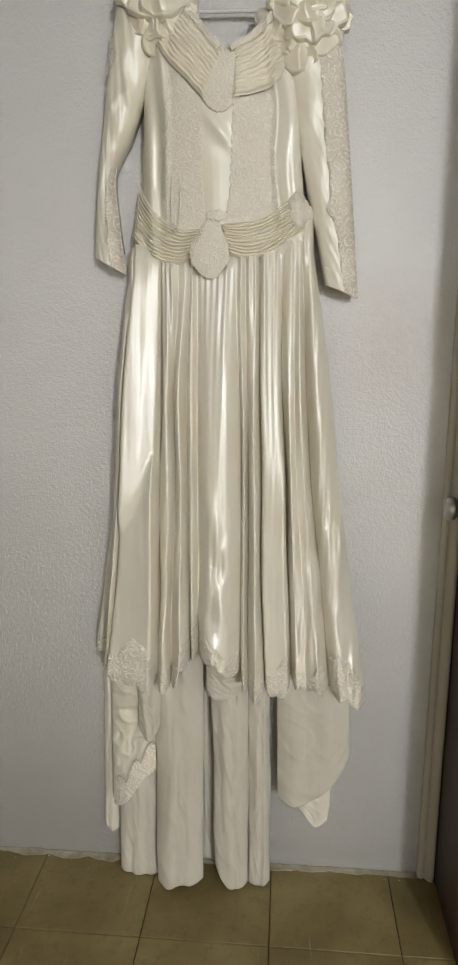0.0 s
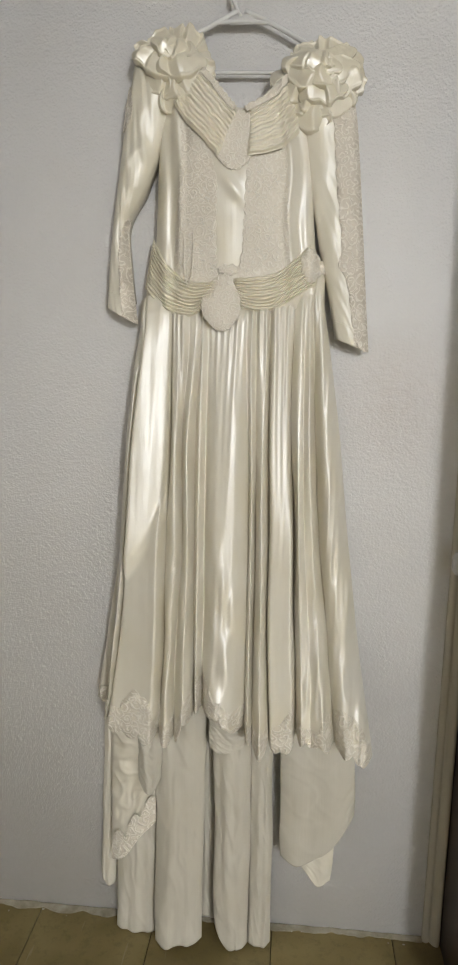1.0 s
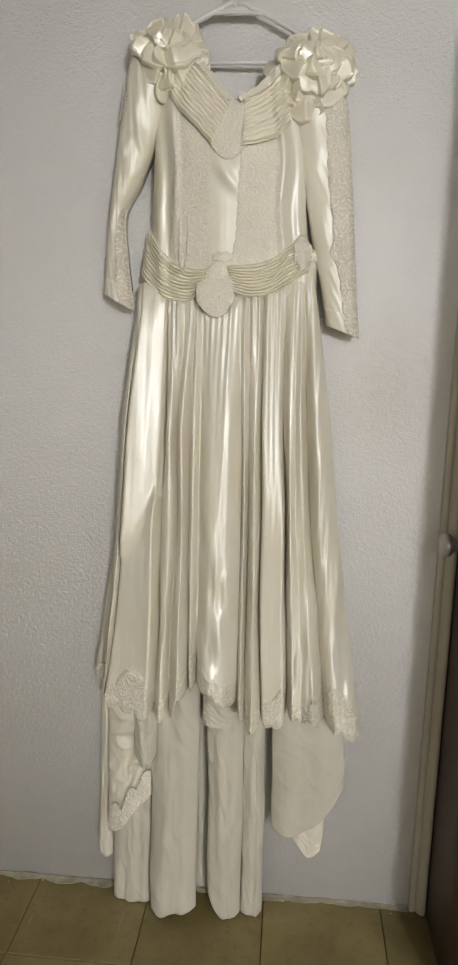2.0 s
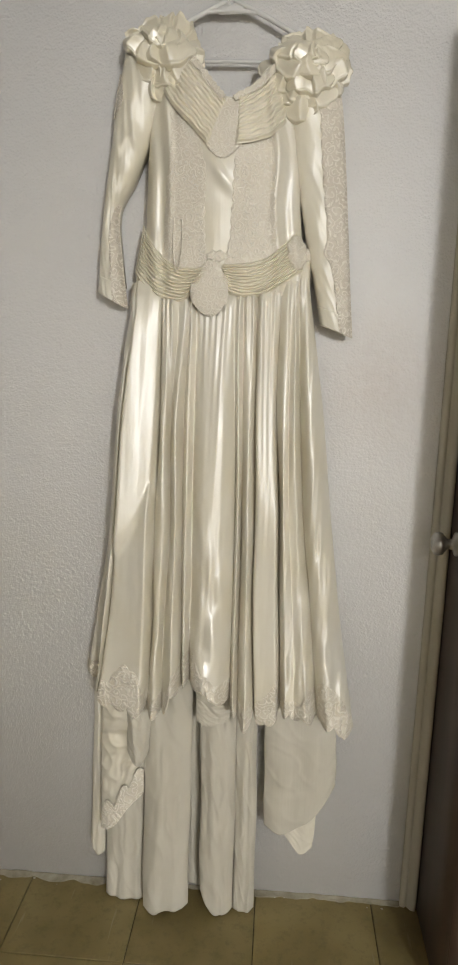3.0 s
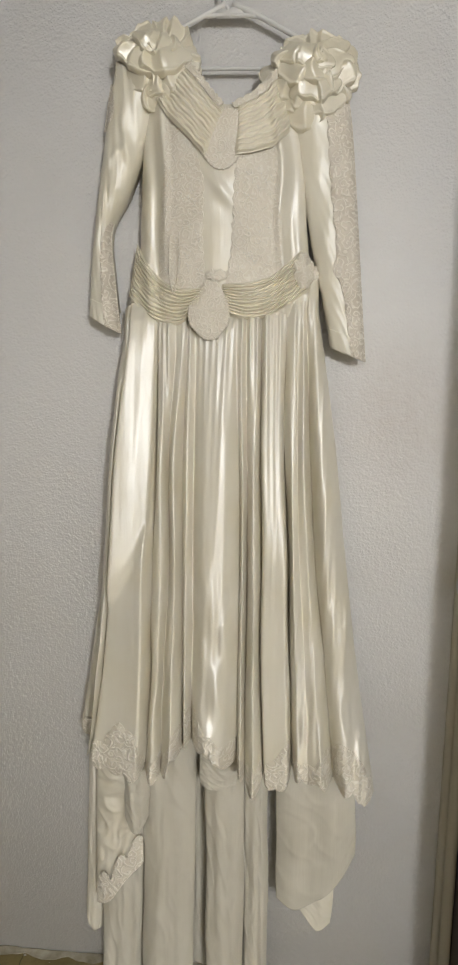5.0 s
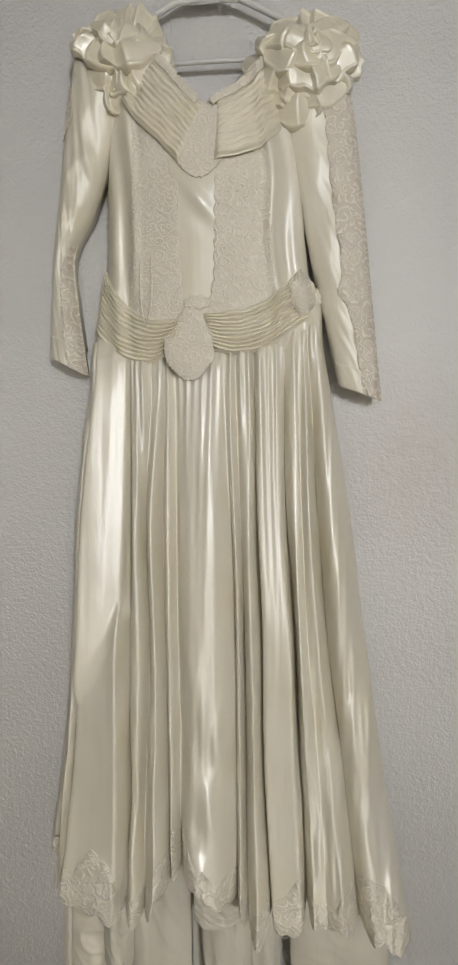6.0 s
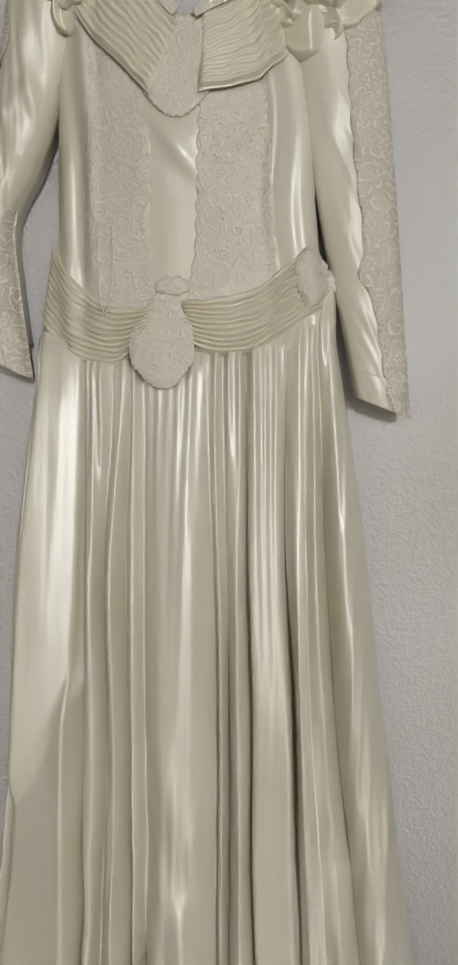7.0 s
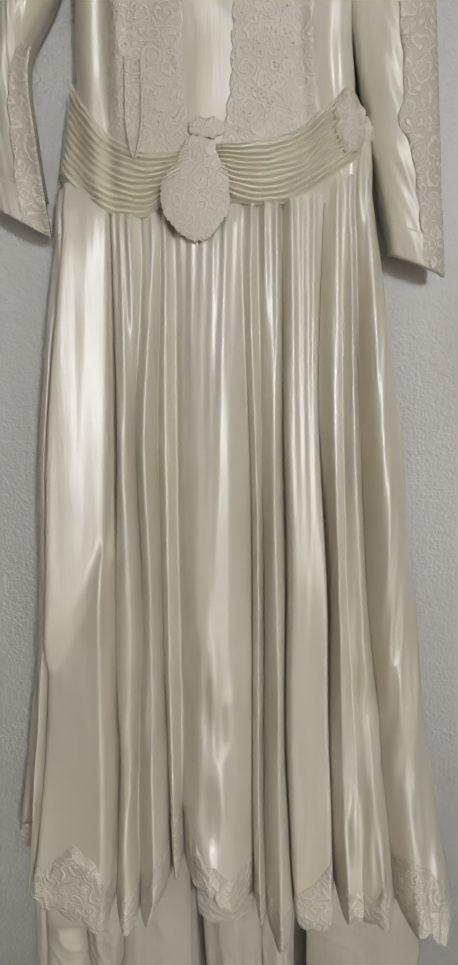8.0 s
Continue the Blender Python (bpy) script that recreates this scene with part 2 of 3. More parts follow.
def tube(points, radius, sides=10, samples=24, bm=None):
    bm = bm or bmesh.new()
    at = spline(points)
    rings = []
    for k in range(samples + 1):
        t = k / samples
        p = at(t)
        d = (at(min(t + 0.01, 1)) - at(max(t - 0.01, 0))).normalized()
        side = d.cross(Vector((0, 1, 0)))
        side = side.normalized() if side.length > 0.01 else Vector((1, 0, 0))
        up = d.cross(side).normalized()
        rings.append([bm.verts.new(p + (side * math.cos(a) + up * math.sin(a)) * radius) for a in [2 * math.pi * q / sides for q in range(sides)]])
    for r, s in zip(rings, rings[1:]):
        for q in range(sides):
            bm.faces.new((r[q], r[(q + 1) % sides], s[(q + 1) % sides], s[q]))
    bm.faces.new(rings[0][::-1])
    bm.faces.new(rings[-1])
    return bm


def smooth(t):
    t = min(max(t, 0.0), 1.0)
    return t * t * (3 - 2 * t)


def lerp(a, b, t):
    return a + (b - a) * t


def table(rows, z):
    """Linear-smooth reading of a value down a list of (z, value)."""
    if z >= rows[0][0]:
        return rows[0][1]
    for (za, va), (zb, vb) in zip(rows, rows[1:]):
        if z >= zb:
            return lerp(va, vb, smooth((za - z) / (za - zb)) * 0.5 + 0.5 * (za - z) / (za - zb))
    return rows[-1][1]


def wave(x, y, z, s):
    return noise.noise(Vector((x * s, y * s, z * s)))


def cords(x, z, s=75.0):
    """Low swelling of corded lace."""
    return 0.35 + 0.5 * wave(x, 0.3, z, s)


# ---- the room ----
def room():
    tagged(link("wall_back", box(-1.7, 4.0, 0.0, 0.15, -0.05, 2.6), WALL), "white rough plaster wall with faint stains behind the dress", "wall", kind="structure")
    tagged(link("wall_left", box(-1.85, -1.7, -6.4, 0.15, -0.05, 2.6), WALL), "plain white plaster wall closing the room", "wall", kind="structure")
    tagged(link("wall_right", box(4.0, 4.15, -6.4, 0.15, -0.05, 2.6), WALL), "plain white plaster wall closing the room", "wall", kind="structure")
    tagged(link("wall_front", box(-1.85, 4.15, -6.55, -6.4, -0.05, 2.6), WALL), "plain white plaster wall closing the room", "wall", kind="structure")
    tagged(link("ceiling", box(-1.85, 4.15, -6.55, 0.15, 2.6, 2.7), CEILING), "plain white painted ceiling", "ceiling", kind="structure")


room()


# corner casing: a coved beige strip with two beads, from the floor upwards
def casing():
    bm = bmesh.new()
    profile = [(0.974, 0.002), (0.974, -0.012), (0.977, -0.017), (0.983, -0.019), (0.988, -0.017), (0.990, -0.015),
               (0.993, -0.019), (0.998, -0.0255), (1.004, -0.029), (1.010, -0.0285), (1.0125, -0.025), (1.0125, 0.002)]
    levels = [0.0, 0.01, 0.03, 0.3, 0.8, 1.4, 2.1]
    rings = []
    for k, z in enumerate(levels):
        rings.append([bm.verts.new((x + 0.0012 * wave(x, y, z, 3), y + (0.004 if k == 0 and 1 < q < 11 else 0.0), z + (0.006 * wave(x, 1, 0, 90) if k == 0 else 0))) for q, (x, y) in enumerate(profile)])
    n = len(profile)
    for r, s in zip(rings, rings[1:]):
        for q in range(n):
            bm.faces.new((r[q], r[(q + 1) % n], s[(q + 1) % n], s[q]))
    bm.faces.new(rings[-1])
    tagged(link("trim", bm, TRIM), "beige painted moulded casing with a chipped foot", "door casing", kind="structure")


casing()


def door():
    top = new("door_1")
    tagged(top, "dark brown wooden door leaf standing open at the corner", "door", kind="structure")
    part("leaf", box(1.0135, 1.054, -0.305, -0.004, 0.006, 2.05, 0.002), DOOR, top)
    bm = bmesh.new()
    profile = [(0.0, 0.026), (0.004, 0.026), (0.006, 0.021), (0.010, 0.012), (0.020, 0.011), (0.026, 0.016), (0.032, 0.024), (0.040, 0.0265), (0.048, 0.024), (0.053, 0.017), (0.0545, 0.010), (0.0535, 0.0085), (0.053, 0.0)]
    rings = []
    for d, r in profile:
        rings.append([bm.verts.new((1.0135 - d, KNOB_Y + r * math.cos(a), KNOB_Z + r * math.sin(a))) for a in [2 * math.pi * q / 24 for q in range(24)]])
    for r, s in zip(rings, rings[1:]):
        for q in range(24):
            bm.faces.new((r[q], s[q], s[(q + 1) % 24], r[(q + 1) % 24]))
    bmesh.ops.remove_doubles(bm, verts=bm.verts[:], dist=1e-5)
    part("door_knob", bm, METAL, top, "round dull metal knob")


KNOB_Y, KNOB_Z = -0.080, 1.002
door()


# ---- hanger ----
def hanger():
    top = new("clothes_hanger")
    tagged(top, "white tubular plastic clothes hanger hooked on a nail", "hanger")
    y = -0.031
    part("shoulder_arm", tube([(0.487, y, 2.080), (0.44, y, 2.059), (0.385, y, 2.032), (0.335, y - 0.004, 2.004), (0.30, y, 1.978)], 0.0054), PLASTIC, top)
    part("shoulder_arm", tube([(0.500, y, 2.080), (0.55, y, 2.058), (0.610, y, 2.026), (0.66, y - 0.004, 1.996), (0.70, y, 1.971)], 0.0054), PLASTIC, top)
    bm = tube([(0.30, y, 1.978), (0.36, y, 1.974), (0.50, y, 1.972), (0.64, y, 1.968), (0.70, y, 1.969)], 0.0042)
    part("lower_bar", bm, PLASTIC, top)
    part("upper_brace", tube([(0.446, y, 2.061), (0.495, y, 2.062), (0.545, y, 2.058)], 0.0042), PLASTIC, top)
    part("gusset", box(0.468, 0.52, y - 0.003, y + 0.003, 2.056, 2.076, 0.002), PLASTIC, top)
    part("hook", tube([(0.493, y, 2.070), (0.484, y, 2.085), (0.474, y, 2.115), (0.480, y + 0.004, 2.15), (0.497, y + 0.006, 2.165), (0.514, y + 0.004, 2.15), (0.516, y, 2.13)], 0.0045), PLASTIC, top)
    nail = link("nail", tube([(0.497, 0.02, 2.158), (0.497, -0.03, 2.158), (0.497, -0.062, 2.160)], 0.0022, 8, 6), METAL)
    tagged(nail, "small steel nail in the plaster wall", "nail")


hanger()

# ---- wedding dress ----
DRESS = new("wedding_dress")
tagged(DRESS, "ivory satin wedding dress with lace and shoulder roses, hanging up", "dress")

BODY_L = [(1.93, 0.352), (1.895, 0.339), (1.833, 0.333), (1.764, 0.329), (1.658, 0.325), (1.609, 0.313), (1.548, 0.302), (1.47, 0.296)]
BODY_R = [(1.93, 0.612), (1.884, 0.624), (1.817, 0.636), (1.761, 0.643), (1.70, 0.645), (1.644, 0.650), (1.585, 0.664), (1.549, 0.672), (1.47, 0.680)]
NECK = spline([(0.0, 1.905), (0.12, 1.945), (0.25, 1.962), (0.36, 1.945), (0.46, 1.908), (0.56, 1.888), (0.66, 1.898), (0.78, 1.925), (0.88, 1.945), (1.0, 1.895)])


def body_depth(x, z):
    """How far the front of the bodice stands off the wall."""
    xl, xr = table(BODY_L, z), table(BODY_R, z)
    s = min(max((x - xl) / (xr - xl), 0.0), 1.0)
    e = abs(2 * s - 1)
    d = 0.040 + 0.054 * max(0.0, 1 - e ** 2.6) ** 0.62
    d += 0.010 * math.exp(-((z - 1.77) / 0.07) ** 2) * (1 - e * e) - 0.008 * smooth((z - 1.86) / 0.08)
    side = smooth((e - 0.52) / 0.2)
    d += side * 0.008 * math.sin((x * 150 + (z - 1.7) * 9 + 2 * wave(x, 0, z, 7))) * (1 - e ** 6)
    # diagonal drag fold of the loose centre strip
    k = (x - 0.487) * 0.75 + (z - 1.745) * 0.66
    d += 0.007 * math.exp(-(k / 0.012) ** 2) * math.exp(-((x - 0.484) / 0.03) ** 2) * math.exp(-((z - 1.74) / 0.035) ** 2)
    d += 0.002 * math.exp(-((x - 0.458) / 0.034) ** 2) * smooth((1.80 - z) / 0.06)
    d += 0.002 * wave(x, 0, z, 22)
    return d - 0.010 * smooth((1.545 - z) / 0.03)


def bodice():
    def place(u, v, back):
        z = lerp(NECK(u).y, 1.518, v)
        x = lerp(table(BODY_L, z), table(BODY_R, z), u)
        return (x, -0.014 if back else -body_depth(x, z), z)
    part("bodice", sheet(110, 110, lambda u, v: place(u, v, False), back=lambda u, v: place(u, v, True)), SATIN, DRESS, "shiny ivory satin bodice")


bodice()


def lace_strip(name, left, right, z0, z1, depth, scallop=0.003, rise=0.0004, nu=44, nv=170, period=0.022, mat=None, label="", parent=None, cord=0.0007, scale=48.0):
    """Corded lace between two edges, laid on the surface below it."""
    def place(u, v):
        z = lerp(z0, z1, v)
        xl = table(left, z) - scallop * abs(math.sin(math.pi * z / period))
        xr = table(right, z) + scallop * abs(math.sin(math.pi * z / period + 0.9))
        x = lerp(xl, xr, u)
        edge = smooth(min(u, 1 - u) * 12) * smooth(min(v, 1 - v) * 30)
        return (x, -(depth(x, z) + rise * (0.3 + 0.7 * edge) + cord * cords(x, z, scale) * edge), z)
    return part(name, sheet(nu, nv, place, 0.0012), mat or LACE, parent or DRESS, label)


lace_strip("lace_panel", [(1.885, 0.384), (1.82, 0.387), (1.72, 0.376), (1.64, 0.370), (1.555, 0.368)],
           [(1.885, 0.388), (1.80, 0.444), (1.753, 0.455), (1.66, 0.452), (1.555, 0.458)], 1.885, 1.55, body_depth, label="cream corded lace panel")
lace_strip("lace_panel", [(1.83, 0.528), (1.79, 0.516), (1.73, 0.512), (1.64, 0.508), (1.57, 0.496)],
           [(1.83, 0.584), (1.75, 0.590), (1.66, 0.596), (1.60, 0.600), (1.57, 0.592)], 1.825, 1.57, body_depth, label="cream corded lace panel")


def pleated(name, upper, lower, depth, count, rise, height, nu=70, nv=120, flare=0.0, mat=None, label=""):
    """A band of stitched pleats that run along it, from an upper to a lower edge."""
    a, b = spline(upper), spline(lower)

    def place(u, v):
        p, q = a(u), b(u)
        t = v + 0.012 * wave(u, v, 3, 6)
        x, z = lerp(p.x, q.x, t), lerp(p.y, q.y, t)
        s = (v * count + 0.25 * wave(u * 1.4, 0, v, 5)) % 1.0
        fold = math.sin(math.pi * min(s / 0.72, 1.0)) if s < 0.72 else -0.35 * math.sin(math.pi * (s - 0.72) / 0.28)
        edge = smooth(min(v, 1 - v) * 14) * smooth(min(u, 1 - u) * 18)
        return (x, -(depth(x, z) + rise * (0.25 + 0.75 * edge) + height * fold * edge + flare * v * v), z)
    return part(name, sheet(nu, nv, place, 0.002), mat or PLEAT, DRESS, label)


pleated("collar", [(0.425, 1.962), (0.448, 1.938), (0.474, 1.905), (0.496, 1.882)], [(0.366, 1.905), (0.392, 1.868), (0.428, 1.832), (0.458, 1.798)], body_depth, 11, 0.006, 0.0028, flare=0.006, label="narrow pleated satin collar")
pleated("collar", [(0.594, 1.955), (0.575, 1.932), (0.548, 1.906), (0.515, 1.884)], [(0.612, 1.850), (0.588, 1.821), (0.556, 1.806), (0.514, 1.797)], body_depth, 11, 0.006, 0.0028, flare=0.008, label="narrow pleated satin collar")
pleated("sash", [(0.318, 1.660), (0.335, 1.632), (0.362, 1.598), (0.397, 1.576), (0.432, 1.570), (0.468, 1.574)],
        [(0.300, 1.562), (0.318, 1.540), (0.345, 1.518), (0.378, 1.505), (0.410, 1.506), (0.446, 1.532)], body_depth, 11, 0.006, 0.0048, label="pleated satin waist swag")
pleated("sash", [(0.490, 1.577), (0.520, 1.579), (0.552, 1.583), (0.584, 1.595), (0.612, 1.617), (0.640, 1.646)],
        [(0.488, 1.535), (0.512, 1.519), (0.545, 1.514), (0.580, 1.520), (0.612, 1.540), (0.660, 1.570)], body_depth, 11, 0.006, 0.0048, label="pleated satin waist swag")


def neck_trim(points):
    """Narrow scalloped lace along the inner edge of the collar."""
    at = spline(points)

    def place(u, v):
        p = at(u)
        q = at(min(u + 0.01, 1.0)) - at(max(u - 0.01, 0.0))
        n = Vector((-q.y, q.x)).normalized()
        n = n if n.y > 0 else -n
        w = -0.008 + (0.010 + 0.0025 * abs(math.sin(u * 26))) * v
        x, z = p.x + n.x * w, p.y + n.y * w
        return (x, -(body_depth(x, z) + 0.0105 + 0.001 * cords(x, z, 80)), z)
    part("neck_lace", sheet(60, 10, place, 0.0015), LACE, DRESS, "narrow scalloped lace at the neck")


neck_trim([(0.427, 1.958), (0.446, 1.938), (0.470, 1.908), (0.490, 1.886)])
neck_trim([(0.588, 1.948), (0.572, 1.930), (0.548, 1.907), (0.508, 1.884)])


def lace_patch(name, cx, cz, outline, depth, rise=0.006, rings=22, spokes=96, label="", cord=0.0012, scale=55.0, mat=None, parent=None):
    """A domed lace motif with a lobed outline given as radius by angle."""
    bm = bmesh.new()
    loops = []

    def point(r, a, back):
        rad = outline(a) * r
        x, z = cx + rad * math.cos(a), cz + rad * math.sin(a)
        d = depth(x, z)
        if back:
            return (x, -d + 0.001, z)
        return (x, -(d + rise * (1 - r ** 4) + 0.0008 + cord * cords(x, z, scale) * smooth((1 - r) * 8)), z)
    for back in (False, True):
        c = bm.verts.new(point(0, 0, back))
        set_ = [[bm.verts.new(point(k / rings, 2 * math.pi * q / spokes, back)) for q in range(spokes)] for k in range(1, rings + 1)]
        for q in range(spokes):
            n = (q + 1) % spokes
            bm.faces.new((c, set_[0][n], set_[0][q]) if not back else (c, set_[0][q], set_[0][n]))
            for r, s in zip(set_, set_[1:]):
                bm.faces.new((r[q], r[n], s[n], s[q]) if not back else (r[n], r[q], s[q], s[n]))
        loops.append(set_[-1])
    f, b = loops
    for q in range(spokes):
        n = (q + 1) % spokes
        bm.faces.new((f[q], f[n], b[n], b[q]))
    return part(name, bm, mat or LACE, parent or DRESS, label)


def lobes(profile, count, depth):
    """Radius by angle from eight radii round the clock, with small scallops."""
    n = len(profile)

    def at(a):
        t = (a / (2 * math.pi)) % 1.0 * n
        i = int(t) % n
        return lerp(profile[i], profile[(i + 1) % n], smooth(t - int(t))) * (1 - depth + depth * abs(math.sin(a * count / 2)))
    return at


lace_patch("lace_bib", 0.489, 1.830, lobes([0.043, 0.058, 0.055, 0.058, 0.042, 0.048, 0.057, 0.048], 40, 0.05), lambda x, z: body_depth(x, z) + 0.0026, 0.0016, label="heart-shaped cream lace at the neckline")
lace_patch("waist_motif", 0.469, 1.528, lobes([0.036, 0.040, 0.058, 0.038, 0.044, 0.048, 0.056, 0.043], 40, 0.06), lambda x, z: body_depth(x, max(z, 1.56)) + 0.0070, 0.0012, label="cream lace motif at the waist point")
lace_patch("waist_bow", 0.479, 1.592, lobes([0.022, 0.016, 0.010, 0.016, 0.021, 0.013, 0.009, 0.014], 10, 0.10), lambda x, z: body_depth(x, z) + 0.0030, 0.0012, label="small cream lace bow")
lace_patch("waist_flower", 0.641, 1.603, lobes([0.020, 0.026, 0.035, 0.026, 0.017, 0.022, 0.034, 0.026], 12, 0.06), lambda x, z: max(body_depth(x, z), 0.046) + 0.008, 0.007, label="cream lace flower at the hip")
lace_patch("waist_flower", 0.660, 1.598, lobes([0.014, 0.016, 0.020, 0.014, 0.012, 0.014, 0.018, 0.016], 8, 0.15), lambda x, z: 0.044, 0.007, label="cream lace flower at the hip")

# hanging loop of narrow ribbon
part("ribbon_loop", tube([(0.391, -0.0915, 1.667), (0.3905, -0.0930, 1.63), (0.391, -0.0960, 1.595), (0.399, -0.1035, 1.561), (0.407, -0.0965, 1.595), (0.4085, -0.0935, 1.63), (0.408, -0.0920, 1.665)], 0.0014, 6, 30), LACE, DRESS, "thin satin hanging loop")


# seed pearls sewn on the lace, in one part
def beads():
    dice = random.Random(31)
    bm = bmesh.new()
    spots = []
    for x0, x1, z0, z1, count in ((0.380, 0.446, 1.58, 1.80, 46), (0.515, 0.590, 1.59, 1.79, 56)):
        for _ in range(count):
            x, z = dice.uniform(x0, x1), dice.uniform(z0, z1)
            spots += [(x, z)] + ([(x + 0.0045, z + 0.001), (x + 0.002, z - 0.004), (x - 0.002, z + 0.004)] if dice.random() < 0.25 else [])
    for x, z in spots:
        made = bmesh.ops.create_icosphere(bm, subdivisions=1, radius=0.0012)["verts"]
        for v in made:
            v.co += Vector((x, -(body_depth(x, z) + 0.0018), z))
    tagged(part("beadwork", bm, PEARL, DRESS, "tiny white beads sewn on lace"), kind="stuff")


beads()


# sleeves
def sleeve_surface(outer, inner, deep, off, seed):
    a, b = spline(outer), spline(inner)

    def at(u, v):
        p, q = a(v), b(v)
        s = 2 * u - 1
        d = off + deep * (1 - 0.35 * v) * math.sqrt(max(0.0, 1 - abs(s) ** 2.2))
        if seed < 5:
            # sharp slanting creases of a crushed sleeve
            for n, (at_v, slope, high) in enumerate(((0.20, 0.10, 0.007), (0.29, -0.12, 0.006), (0.37, 0.06, 0.007), (0.43, -0.05, 0.005), (0.52, 0.10, 0.006), (0.66, -0.06, 0.004), (0.80, 0.07, 0.004))):
                k = v - at_v - slope * s - 0.02 * wave(s, n * 2.3, 0, 1.5)
                d += high * max(0.0, 1 - abs(k) / 0.05) * (1 - s * s) * (0.55 + 0.45 * math.sin(3 * s + n * 2))
        crump = 0.006 * wave(s * 0.8, seed, v * 5 + s * 0.6, 1.3) + 0.0016 * (1 - min(1.0, abs(wave(s * 0.8, seed, v * 8 - s * 1.6, 1.2)) * 2.6)) + 0.0012 * wave(s * 1.5, seed, v * 16 - s * 4, 1.3)
        return Vector((lerp(p.x, q.x, u), -(d + crump * (1 - s * s)), lerp(p.y, q.y, u)))
    return at


SL = sleeve_surface([(0.284, 1.985), (0.268, 1.902), (0.250, 1.788), (0.238, 1.706), (0.226, 1.609), (0.219, 1.523)],
                    [(0.362, 1.92), (0.333, 1.822), (0.303, 1.747), (0.268, 1.682), (0.270, 1.597), (0.281, 1.489)], 0.030, 0.040, 2.0)
SR = sleeve_surface([(0.612, 1.930), (0.619, 1.866), (0.630, 1.787), (0.646, 1.706), (0.664, 1.612), (0.682, 1.539), (0.697, 1.462)],
                    [(0.698, 1.985), (0.718, 1.890), (0.727, 1.820), (0.736, 1.730), (0.747, 1.612), (0.756, 1.515), (0.764, 1.436)], 0.030, 0.040, 7.0)


def sleeve(surface, u0, u1, lu, label, cloth):
    ob = part("sleeve", sheet(30, 90, lambda u, v: surface(u, v * 0.925), back=lambda u, v: (surface(u, v * 0.925).x, -0.016, surface(u, v * 0.925).z)), cloth, DRESS, label)

    def band(u, v):
        p = surface(u, 0.918 + 0.082 * v)
        return (p.x, p.y - 0.002, p.z)
    part("cuff", sheet(30, 14, band, back=lambda u, v: (band(u, v)[0], min(band(u, v)[1] + 0.014, -0.012), band(u, v)[2])), cloth, ob, "narrow satin cuff")

    def strip(u, v):
        e0 = u0(v) - 0.03 * abs(math.sin(v * 44))
        e1 = u1(v)
        uu = lerp(e0, e1, u)
        p = surface(min(max(uu, 0.0), 1.0), v)
        out = max(uu - 1.0, 0.0) - max(-uu, 0.0)
        edge = smooth(min(u, 1 - u) * 10 + 0.1)
        x = p.x + out * 0.06
        return (x, p.y - 0.0010 - (0.0012 + 0.0012 * cords(x, p.z, 52)) * edge, p.z)
    a, b = lu
    part("sleeve_lace", sheet(26, 200, lambda u, v: strip(u, lerp(a, b, v)), 0.0015), LACE_DIM, ob, "cream corded lace down the sleeve")
    return ob


sleeve(SR, lambda v: 0.55 + 0.03 * math.sin(v * 9) - 0.15 * math.exp(-((v - 0.68) / 0.04) ** 2), lambda v: 1.04, (0.13, 1.0), "long fitted ivory satin sleeve", SLEEVE)
left_sleeve = sleeve(SL, lambda v: 0.98 - 0.42 * smooth((v - 0.5) / 0.25), lambda v: 1.04, (0.56, 1.0), "long creased ivory satin sleeve", SLEEVE)


def strip_left(u, v):
    vv = lerp(0.10, 0.27, v)
    uu = lerp(-0.06, 0.20 * math.sin(math.pi * v) + 0.02, u)
    p = SL(max(uu, 0.0), vv)
    return (p.x + min(uu, 0) * 0.06, p.y - 0.003 - 0.0016 * cords(p.x, p.z, 85), p.z)


part("sleeve_lace", sheet(16, 60, strip_left, 0.0015), LACE_DIM, left_sleeve, "cream corded lace on the upper sleeve")


